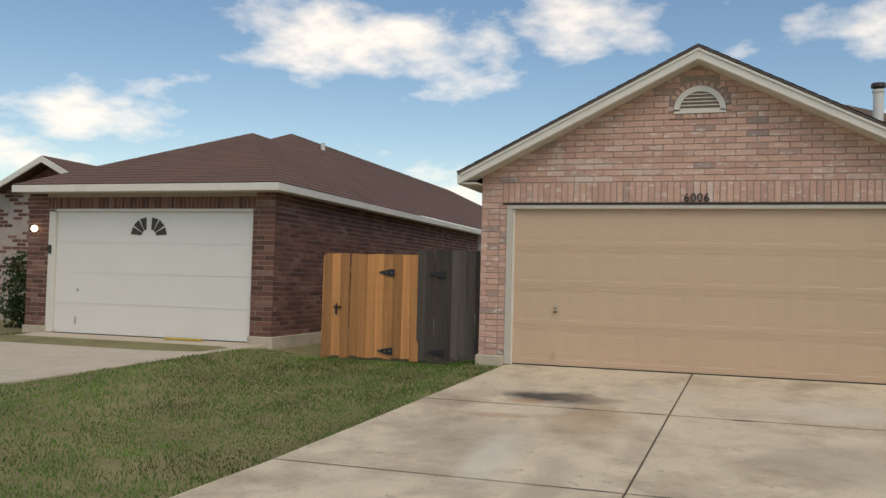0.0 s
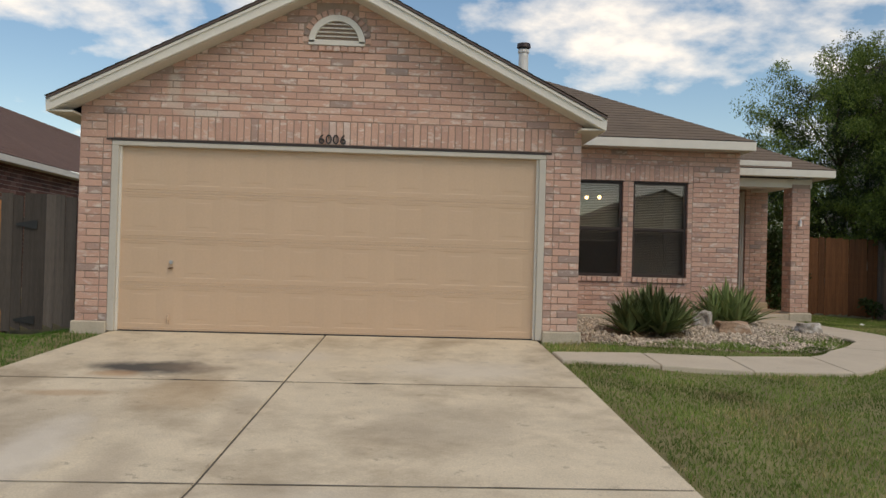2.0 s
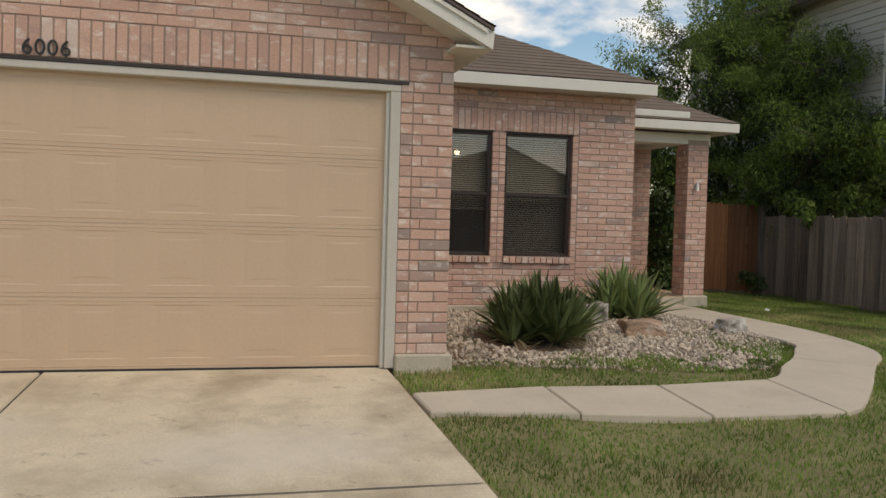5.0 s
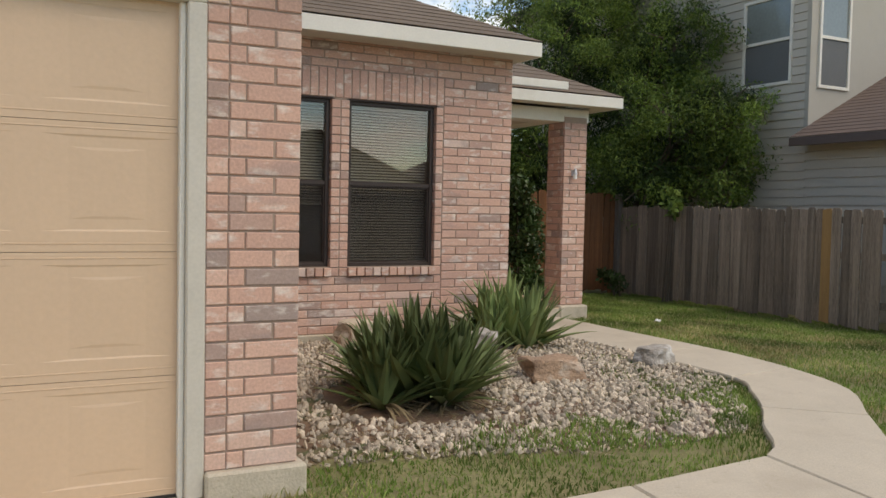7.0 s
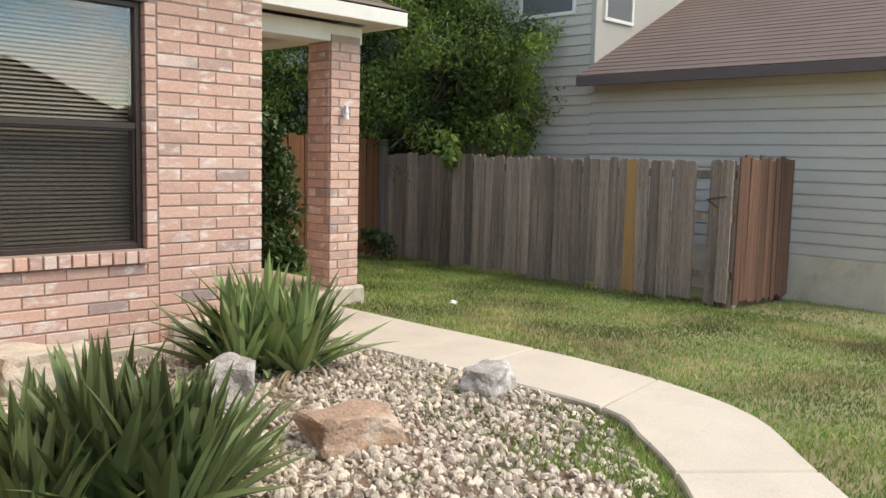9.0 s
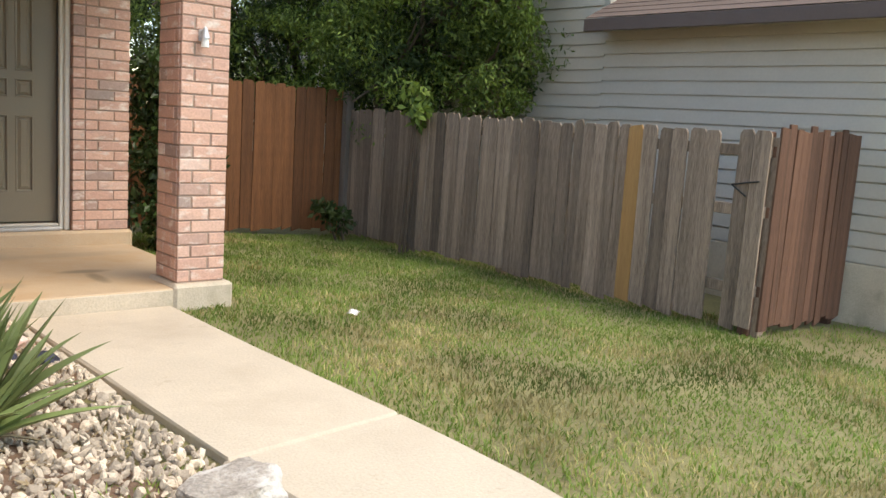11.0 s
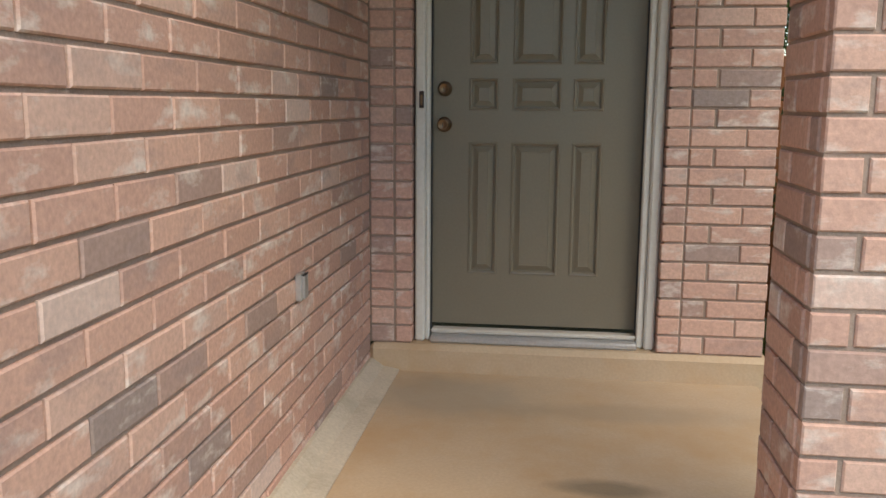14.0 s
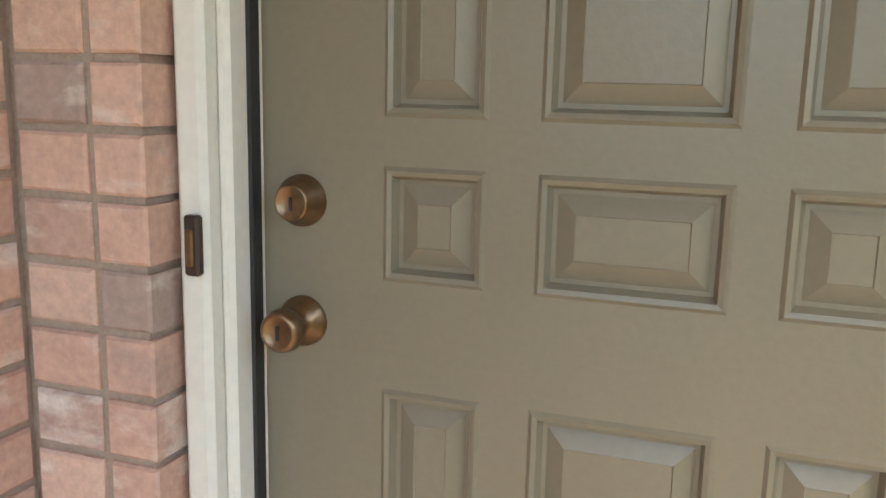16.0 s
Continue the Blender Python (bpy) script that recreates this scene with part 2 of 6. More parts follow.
M_PORCH = paint("stained porch concrete", (0.50, 0.375, 0.25), 0.7, 0.08, 2.5, 90, 0.1, stain=(0.47, 0.31, 0.17), stain_at=(0.45, 0.7), stain_scale=1.8, spots=[(7.30, 5.42, 0.20, 0.07, (0.20, 0.155, 0.10), 0.75), (7.32, 5.18, 0.06, 0.22, (0.22, 0.17, 0.11), 0.7), (6.75, 6.2, 0.45, 0.3, (0.33, 0.28, 0.21), 0.55), (6.75, 5.1, 0.12, 0.1, (0.33, 0.26, 0.18), 0.5), (7.4, 6.1, 0.6, 0.12, (0.36, 0.28, 0.19), 0.5)])
M_JOINT = paint("dark joint filler", (0.10, 0.085, 0.065), 0.95, 0.3, 8, 60, 0.2)
M_OIL = paint("dried oil stain", (0.12, 0.105, 0.09), 0.6, 0.3, 5, 60, 0.1)
M_WHITE = paint("aged off-white trim paint", (0.70, 0.67, 0.60), 0.6, 0.06, 3, 60, 0.06, stain=(0.55, 0.51, 0.43), stain_at=(0.6, 0.85), stain_scale=2)
M_SOFFIT = paint("soffit paint", (0.62, 0.58, 0.50), 0.7, 0.06, 3, 60, 0.06)
M_TRIM = paint("grey-beige door casing paint", (0.55, 0.51, 0.44), 0.5, 0.06, 4, 70, 0.06, stain=(0.44, 0.40, 0.33), stain_at=(0.6, 0.85), stain_scale=3)
M_TAN = paint("tan garage door paint", (0.60, 0.43, 0.295), 0.5, 0.035, 1.5, 40, 0.04)
M_WDOOR = paint("white garage door paint", (0.75, 0.73, 0.68), 0.5, 0.03, 1.5, 40, 0.03)
M_OLIVE = paint("olive grey door paint", (0.205, 0.175, 0.125), 0.34, 0.05, 2, 90, 0.05)
M_SHINGLE = paint("brown asphalt shingle", (0.155, 0.115, 0.085), 0.95, 0.18, 1.5, 60, 0.4)
M_SHINGLE2 = paint("red-brown asphalt shingle", (0.15, 0.085, 0.065), 0.95, 0.16, 1.2, 60, 0.4)
M_SHINGLE3 = paint("weathered shingle", (0.15, 0.105, 0.085), 0.95, 0.14, 1.2, 60, 0.4)
M_SIDING = paint("blue-grey vinyl siding", (0.50, 0.46, 0.395), 0.6, 0.05, 2, 40, 0.04)
M_BEIGE = paint("beige gable panel", (0.40, 0.375, 0.325), 0.8, 0.05, 3, 80, 0.08)
M_DARKBR = paint("dark brown fascia paint", (0.10, 0.07, 0.06), 0.6, 0.1, 3, 60, 0.08)
M_GREYWOOD = paint("weathered grey cedar", (0.24, 0.182, 0.137), 0.95, 0.55, 2.2, 26, 0.5, stretch=(9, 9, 0.7), rand=0.4)
M_DARKWOOD = paint("dark weathered board", (0.115, 0.095, 0.08), 0.95, 0.3, 2.2, 26, 0.5, stretch=(9, 9, 0.7), rand=0.4)
M_BROWNWOOD = paint("brown stained board", (0.165, 0.066, 0.025), 0.9, 0.42, 2.2, 26, 0.5, stretch=(9, 9, 0.7), rand=0.25)
M_GATEWOOD = paint("rough red-brown board", (0.15, 0.073, 0.045), 0.95, 0.4, 2.2, 26, 0.5, stretch=(9, 9, 0.7), rand=0.25)
M_CEDAR = paint("fresh cedar board", (0.50, 0.225, 0.08), 0.75, 0.3, 2.0, 24, 0.2, stretch=(9, 9, 0.6), rand=0.36)
M_ORANGE = paint("new replacement board", (0.40, 0.225, 0.085), 0.85, 0.2, 2.0, 24, 0.3, stretch=(9, 9, 0.6))
M_BLACK = paint("black iron", (0.02, 0.02, 0.02), 0.5, 0.2, 8, 90, 0.1)
M_FRAME = paint("dark bronze aluminium", (0.055, 0.038, 0.032), 0.4, 0.1, 6, 90, 0.03, metal=0.3)
M_BRONZE = paint("aged brass", (0.23, 0.145, 0.085), 0.35, 0.15, 12, 120, 0.05, metal=0.9)
M_STEEL = paint("galvanised steel", (0.55, 0.55, 0.55), 0.4, 0.1, 8, 90, 0.05, metal=0.7)
M_WMETAL = paint("white painted pipe", (0.68, 0.67, 0.64), 0.5, 0.06, 8, 90, 0.05)
M_BLIND = paint("beige blind slat", (0.50, 0.47, 0.41), 0.6, 0.05, 8, 90, 0.02)
M_ROOM = paint("room shell with painted-in dimness", (0.16, 0.14, 0.11), 0.9, 0.05, 3, 60, 0.05)
M_SOIL = paint("bed soil with bark", (0.17, 0.105, 0.068), 0.97, 0.4, 7, 90, 0.6, stain=(0.10, 0.11, 0.045), stain_at=(0.5, 0.62), stain_scale=2.5)
M_LAWN = paint("lawn ground", (0.21, 0.19, 0.085), 0.97, 0.35, 1.4, 60, 0.8, stain=(0.21, 0.17, 0.085), stain_at=(0.52, 0.7), stain_scale=0.8)
M_STONE = paint("white river gravel", (0.50, 0.415, 0.32), 0.85, 0.22, 14, 120, 0.3, island=0.42)
M_ROCK = paint("tan limestone boulder", (0.38, 0.25, 0.165), 0.9, 0.35, 4, 60, 0.8, stain=(0.50, 0.42, 0.34), stain_at=(0.55, 0.68), stain_scale=4)
M_ROCKG = paint("grey mottled boulder", (0.36, 0.32, 0.275), 0.9, 0.35, 6, 70, 0.7, stain=(0.55, 0.52, 0.48), stain_at=(0.5, 0.6), stain_scale=6)
M_PALEROCK = paint("pale cream limestone", (0.56, 0.47, 0.36), 0.9, 0.16, 5, 70, 0.5, stain=(0.42, 0.35, 0.27), stain_at=(0.52, 0.7), stain_scale=5)
M_BARK = paint("tree bark", (0.10, 0.075, 0.055), 0.95, 0.3, 4, 40, 0.7, stretch=(6, 6, 1))
M_PAPER = paint("white paper", (0.75, 0.74, 0.70), 0.8, 0.05, 8, 90, 0.1)
M_NAVY = paint("dark blue glazed plastic", (0.025, 0.027, 0.045), 0.4, 0.2, 8, 90, 0.1)
M_YELLOW = paint("yellow threshold strip", (0.50, 0.36, 0.06), 0.7, 0.1, 8, 90, 0.1)
M_ASPHALT = paint("asphalt", (0.06, 0.058, 0.055), 0.95, 0.2, 2, 90, 0.4)


def leaf_paint(name, a, b_col, rough=0.5, trans=0.35):
    m = bpy.data.materials.new(name)
    m.use_nodes = True
    add, link = nodes_of(m.node_tree)
    out, b = add("ShaderNodeOutputMaterial"), add("ShaderNodeBsdfPrincipled", i_Roughness=rough)
    b.inputs["Specular IOR Level"].default_value = 0.3
    mx = add("ShaderNodeMix", data_type="RGBA")
    link(add("ShaderNodeNewGeometry").outputs["Random Per Island"], mx.inputs["Factor"])
    mx.inputs["A"].default_value, mx.inputs["B"].default_value = (*a, 1), (*b_col, 1)
    n = add("ShaderNodeTexNoise", i_Scale=1.1, i_Detail=3.0)
    link(add("ShaderNodeNewGeometry").outputs["Position"], n.inputs["Vector"])
    mr = add("ShaderNodeMapRange")
    mr.inputs["From Min"].default_value, mr.inputs["From Max"].default_value = 0.3, 0.7
    mr.inputs["To Min"].default_value, mr.inputs["To Max"].default_value = 0.5, 1.5
    link(n.outputs[0], mr.inputs["Value"])
    sc = add("ShaderNodeVectorMath", operation="SCALE")
    link(mx.outputs["Result"], sc.inputs[0]), link(mr.outputs[0], sc.inputs["Scale"])
    link(sc.outputs[0], b.inputs["Base Color"])
    tr = add("ShaderNodeBsdfTranslucent")
    link(sc.outputs[0], tr.inputs["Color"])
    ms = add("ShaderNodeMixShader", i_Fac=trans)
    link(b.outputs[0], ms.inputs[1]), link(tr.outputs[0], ms.inputs[2])
    link(ms.outputs[0], out.inputs["Surface"])
    return m


M_GRASS = leaf_paint("grass blades", (0.115, 0.195, 0.034), (0.235, 0.31, 0.08), 0.6, 0.35)
M_LUSH = leaf_paint("lush grass blades", (0.06, 0.15, 0.022), (0.15, 0.27, 0.05), 0.6, 0.35)
M_DRY = leaf_paint("dry grass blades", (0.30, 0.28, 0.11), (0.48, 0.40, 0.20), 0.7, 0.3)
M_LEAF = leaf_paint("tree leaves", (0.045, 0.085, 0.018), (0.20, 0.28, 0.055))
# darker leaf copy: also puts shade into the colour of inner crowns
M_LEAFD = leaf_paint("dark and crown-shade leaves", (0.025, 0.045, 0.014), (0.055, 0.085, 0.024))
M_IVY = leaf_paint("glossy shrub leaves", (0.03, 0.055, 0.015), (0.06, 0.10, 0.03), 0.3, 0.2)
M_AGAVE = leaf_paint("agave leaf", (0.13, 0.185, 0.07), (0.36, 0.42, 0.16), 0.42, 0.15)
M_AGAVEDRY = leaf_paint("dry agave leaf", (0.26, 0.19, 0.10), (0.42, 0.34, 0.22), 0.7, 0.15)


def glass_paint(name, tint, boost):
    m = bpy.data.materials.new(name)
    m.use_nodes = True
    add, link = nodes_of(m.node_tree)
    out = add("ShaderNodeOutputMaterial")
    t, g = add("ShaderNodeBsdfTransparent"), add("ShaderNodeBsdfGlossy", i_Roughness=0.01)
    t.inputs["Color"].default_value = (*tint, 1)
    fr = add("ShaderNodeFresnel", i_IOR=boost)
    ms = add("ShaderNodeMixShader")
    link(fr.outputs[0], ms.inputs[0]), link(t.outputs[0], ms.inputs[1]), link(g.outputs[0], ms.inputs[2])
    link(ms.outputs[0], out.inputs["Surface"])
    return m


def mesh_paint(name, colour, open_part):
    """Fine woven mesh: part of the light passes between the threads."""
    m = bpy.data.materials.new(name)
    m.use_nodes = True
    add, link = nodes_of(m.node_tree)
    out, t, d = add("ShaderNodeOutputMaterial"), add("ShaderNodeBsdfTransparent"), add("ShaderNodeBsdfDiffuse")
    d.inputs["Color"].default_value = (*colour, 1)
    ms = add("ShaderNodeMixShader", i_Fac=open_part)
    link(d.outputs[0], ms.inputs[1]), link(t.outputs[0], ms.inputs[2])
    link(ms.outputs[0], out.inputs["Surface"])
    return m


M_SCREEN = mesh_paint("dark insect screen", (0.045, 0.04, 0.038), 0.72)
M_GLASS = glass_paint("window glass", (0.88, 0.88, 0.87), 1.75)


def glow_paint(name, colour, strength):
    m = bpy.data.materials.new(name)
    m.use_nodes = True
    add, link = nodes_of(m.node_tree)
    out, e = add("ShaderNodeOutputMaterial"), add("ShaderNodeEmission", i_Strength=strength)
    e.inputs["Color"].default_value = (*colour, 1)
    link(e.outputs[0], out.inputs["Surface"])
    return m


M_BULB = glow_paint("lit bulb", (1.0, 0.72, 0.38), 12.0)


# ---- building helpers ----
def mesh_of(name, bm, material):
    me = bpy.data.meshes.new(name)
    bm.to_mesh(me)
    bm.free()
    me.materials.append(material)
    return me


def part(name, bm, material, parent=None, label=""):
    ob = new(name, mesh_of(name, bm, material))
    if parent is not None:
        ob.parent = parent
    if label:
        ob["label"] = label
    return ob


def base_at(name, x, y, z, label, category, group="", rz=0, kind=""):
    ob = new(name)
    ob.empty_display_size = 0.1
    ob.matrix_world = pose(x, y, z, 0, 0, rz)
    return tagged(ob, label, category, group, kind)


def box(bm, x0, x1, y0, y1, z0, z1, bevel=0.0, m=None):
    """Adds a box, its long edges eased by bevel."""
    r = bmesh.ops.create_cube(bm, size=1.0)
    vs = r["verts"]
    bmesh.ops.scale(bm, vec=(x1 - x0, y1 - y0, z1 - z0), verts=vs)
    bmesh.ops.translate(bm, vec=((x0 + x1) / 2, (y0 + y1) / 2, (z0 + z1) / 2), verts=vs)
    if bevel:
        es = list({e for v in vs for e in v.link_edges})
        r = bmesh.ops.bevel(bm, geom=es, offset=bevel, segments=1, affect="EDGES", profile=0.5)
        vs = list({v for f in r["faces"] for v in f.verts} | {v for v in vs if v.is_valid})
    if m is not None:
        bmesh.ops.transform(bm, matrix=m, verts=[v for v in vs if v.is_valid])
    return bm


def boxed(x0, x1, y0, y1, z0, z1, bevel=0.0, m=None):
    return box(bmesh.new(), x0, x1, y0, y1, z0, z1, bevel, m)


def tube(bm, a, b, r0, r1=None, seg=12, caps=True):
    """Adds a round bar from a to b."""
    a, b = Vector(a), Vector(b)
    d = b - a
    m = Matrix.Translation((a + b) / 2) @ d.to_track_quat("Z", "Y").to_matrix().to_4x4()
    bmesh.ops.create_cone(bm, cap_ends=caps, segments=seg, radius1=r0, radius2=r0 if r1 is None else r1, depth=d.length, matrix=m)
    return bm


def prism(bm, poly, a, b, axis):
    """Extrudes a polygon of (u, v) along an axis from a to b: axis 'y' takes (x, z), 'x' takes (y, z), 'z' takes (x, y)."""
    def at(p, k):
        return {"y": (p[0], k, p[1]), "x": (k, p[0], p[1]), "z": (p[0], p[1], k)}[axis]
    lo = [bm.verts.new(at(p, a)) for p in poly]
    hi = [bm.verts.new(at(p, b)) for p in poly]
    bm.faces.new(lo), bm.faces.new(hi[::-1])
    n = len(poly)
    for i in range(n):
        bm.faces.new((lo[i], hi[i], hi[(i + 1) % n], lo[(i + 1) % n]))
    bmesh.ops.recalc_face_normals(bm, faces=bm.faces[:])
    return bm


def structure(name, bm, material, label="", category=""):
    return tagged(part(name, bm, material), label, category, "", "structure")


# ---- ground ----
def smooth(a, b, v):
    k = min(1.0, max(0.0, (v - a) / (b - a)))
    return k * k * (3 - 2 * k)


def drive_z(y):
    d = max(0.0, -y)
    return -0.1 * min(d, 5.0) - 0.05 * min(max(d - 5.0, 0.0), 6.0) - 0.006 * max(d - 11.0, 0.0)


def drive_edges(y):
    d = max(0.0, -y)
    return -2.46 - 0.2 * min(d, 7.0), 2.46 + 0.06 * min(d, 4.0)


def ground_z(x, y):
    slope = drive_z(y)
    if y <= 0:
        right = slope * (1 - 0.3 * smooth(3.2, 7.0, x)) - 0.03 - 0.07 * smooth(3.0, 4.2, abs(x))
    else:
        right = (-0.10 + 0.085 * min(y / 2.0, 1.0)) if x > 0 else -0.12
    z = right - 0.042 * max(0.0, min(x, 16) - 8.0)
    if x < -3:
        z = slope * (1 - 0.25 * smooth(-4, -8, -abs(x))) - 0.03 - 0.1 * smooth(2.9, 3.6, -x) + 0.14 * smooth(5.5, 7.0, -x)
    l, r = drive_edges(y)
    if l - 0.02 < x < r + 0.02 and y < 0.5:
        z = slope - 0.09
    return z


def axis_steps(lo, hi, step, far):
    mid = [lo + i * step for i in range(int((hi - lo) / step) + 1)]
    return sorted({-far, -150.0, -60.0, -30.0, lo - 4, lo - 1.5, *mid, hi + 1.5, hi + 4, 45.0, 90.0, far})


gx, gy = axis_steps(-13, 17, 0.2, 900.0), axis_steps(-15, 13, 0.2, 900.0)
bm = bmesh.new()
grid = [[bm.verts.new((x, y, ground_z(x, y))) for x in gx] for y in gy]
for j in range(len(gy) - 1):
    for i in range(len(gx) - 1):
        bm.faces.new((grid[j][i], grid[j][i + 1], grid[j + 1][i + 1], grid[j + 1][i]))
structure("ground", bm, M_LAWN, "patchy lawn ground with dry spots", "ground")


def slab(name, poly, zf, top, parent, material=M_CONC, gap=0.006, depth=0.1):
    """One cast slab with eased top edges over sloping ground."""
    cx, cy = sum(p[0] for p in poly) / len(poly), sum(p[1] for p in poly) / len(poly)

    def inset(p, k):
        d = Vector((cx - p[0], cy - p[1]))
        return p[0] + d.x / d.length * k, p[1] + d.y / d.length * k

    bm = bmesh.new()
    rings = []
    for k, dz in ((gap, -depth), (gap, top - 0.012), (gap + 0.012, top)):
        q = [inset(p, k) for p in poly]
        rings.append([bm.verts.new((x, y, zf(x, y) + dz)) for x, y in q])
    n = len(poly)
    for a, b in zip(rings, rings[1:]):
        for i in range(n):
            bm.faces.new((a[i], a[(i + 1) % n], b[(i + 1) % n], b[i]))
    f = bm.faces.new(rings[-1])
    bmesh.ops.triangulate(bm, faces=[f])
    bmesh.ops.recalc_face_normals(bm, faces=bm.faces[:])
    return part(name, bm, material, parent)


drive = base_at("driveway", 0, -5, 0, "pale stained concrete driveway with dark expansion joints", "driveway", "", 0, "structure")
drive.matrix_world = Matrix.Identity(4)


def joint_x(y):
    return -0.03 - 0.075 * -y


cuts = [0.12, -2.2, -4.72, -7.8, -11.0, -15.0]
for y1, y0 in zip(cuts, cuts[1:]):
    l1, r1 = drive_edges(y1)
    l0, r0 = drive_edges(y0)
    zf = lambda x, y: drive_z(y)
    slab("slab", [(l0, y0), (joint_x(y0) - 0.004, y0), (joint_x(y1) - 0.004, y1), (l1, y1)], zf, 0.0, drive)
    slab("slab", [(joint_x(y0) + 0.004, y0), (r0, y0), (r1, y1), (joint_x(y1) + 0.004, y1)], zf, 0.0, drive)
bm = bmesh.new()
for y1, y0 in zip(cuts, cuts[1:]):
    vs = [bm.verts.new((x, y, drive_z(y) - 0.012)) for x, y in ((drive_edges(y0)[0] + .02, y0), (drive_edges(y0)[1] - .02, y0), (drive_edges(y1)[1] - .02, y1), (drive_edges(y1)[0] + .02, y1))]
    bm.faces.new(vs)
part("joint_filler", bm, M_JOINT, drive)
for y in (-2.2, -4.72, -7.8):
    bm = bmesh.new()
    l, r = drive_edges(y)
    n = 60
    rows_ = []
    for i in range(n + 1):
        x = l + 0.03 + (r - l - 0.06) * i / n
        w = 0.004 + 0.004 * (0.5 + noise.noise((x * 2.3, y, 1.0)))
        c = y + 0.004 * noise.noise((x * 3.0, y, 5.0))
        rows_.append([bm.verts.new((x, q, drive_z(q) + 0.003)) for q in (c - w, c + w)])
    for p, q in zip(rows_, rows_[1:]):
        bm.faces.new((p[0], q[0], q[1], p[1]))
    part("joint_seal", bm, M_JOINT, drive)


def blot(name, x, y, rx, ry, rz, parent, material, zf, seed, lift=0.004, n=26):
    rng = random.Random(seed)
    bm = bmesh.new()
    c = bm.verts.new((x, y, zf(y) + lift))
    ring = []
    for i in range(n):
        a = 2 * math.pi * i / n
        k = 1 + 0.22 * noise.noise((math.cos(a) * 1.7 + seed, math.sin(a) * 1.7, seed)) + rng.uniform(-0.05, 0.05)
        u, v = rx * k * math.cos(a), ry * k * math.sin(a)
        px, py = x + u * math.cos(rz) - v * math.sin(rz), y + u * math.sin(rz) + v * math.cos(rz)
        ring.append(bm.verts.new((px, py, zf(py) + lift)))
    for i in range(n):
        bm.faces.new((c, ring[i], ring[(i + 1) % n]))
    return part(name, bm, material, parent)


# walkway slabs from the driveway round the bed to the porch
walkway = base_at("walkway", 0, 0, 0, "pale concrete garden path curving to the porch", "path", "", 0, "structure")


def walk_z(x, y):
    l, r = drive_edges(y)
    k = smooth(r, r + 1.6, x)
    return (1 - k) * drive_z(y) + k * (ground_z(x, y) + 0.03)


W_OUT = [(2.54, -1.06), (3.58, -1.12), (4.56, -1.16), (5.62, -1.20), (6.30, -0.66), (6.94, 0.04), (7.48, 0.60), (7.66, 1.33), (7.64, 2.30), (7.60, 4.66)]
W_IN = [(2.50, -0.66), (3.55, -0.50), (4.54, -0.38), (5.57, -0.30), (6.03, 0.15), (6.37, 0.46), (6.66, 0.84), (6.88, 1.22), (6.78, 2.21), (6.70, 4.66)]


def bowed(pts, i, n=4):
    """Points along the edge from pts[i] to the next one, rounded through its neighbours."""
    q = [Vector(p) for p in (pts[max(0, i - 1)], pts[i], pts[i + 1], pts[min(len(pts) - 1, i + 2)])]
    if i < 3:
        return [pts[i]]
    out = []
    for k in range(n):
        u = k / n
        out.append(tuple(0.5 * (2 * q[1] + (q[2] - q[0]) * u + (2 * q[0] - 5 * q[1] + 4 * q[2] - q[3]) * u * u + (3 * q[1] - q[0] - 3 * q[2] + q[3]) * u ** 3)))
    return out


def edge(pts, a, b):
    return [p for i in range(a, b) for p in bowed(pts, i)] + [pts[b]]


for a, b in ((0, 1), (1, 2), (2, 3), (3, 5), (5, 7), (7, 8), (8, 9)):
    poly = edge(W_OUT, a, b) + edge(W_IN, a, b)[::-1]
    slab("slab", poly, walk_z, 0.012, walkway, M_CONC2, gap=0.009)

# street and far kerb behind the walker
bm = bmesh.new()
box(bm, -80, 80, -24, -16.5, -1.1, -0.84)
structure("road", bm, M_ASPHALT, "grey asphalt street", "road")


# ---- brickwork ----
COURSE, BRICK_L, JOINT = 0.0805, 0.246, 0.010
brick_meshes = {}


def brick_verts(length, height, depth=0.075, ease=0.004):
    """A brick whose face looks along -y: outer ring, eased face."""
    l, h = length / 2, height / 2
    return [(-l, depth, -h), (l, depth, -h), (l, depth, h), (-l, depth, h), (-l, ease, -h), (l, ease, -h), (l, ease, h), (-l, ease, h), (-l + ease, 0, -h + ease), (l - ease, 0, -h + ease), (l - ease, 0, h - ease), (-l + ease, 0, h - ease)]


BRICK_F = [(0, 1, 5, 4), (1, 2, 6, 5), (2, 3, 7, 6), (3, 0, 4, 7), (4, 5, 9, 8), (5, 6, 10, 9), (6, 7, 11, 10), (7, 4, 8, 11), (8, 9, 10, 11)]


def brick_mesh(length, height):
    key = (round(length, 2), round(height, 3))
    if key not in brick_meshes:
        me = bpy.data.meshes.new("brick")
        me.from_pydata(brick_verts(*key), [], BRICK_F)
        me.materials.append(M_BRICK)
        brick_meshes[key] = me
    return brick_meshes[key]


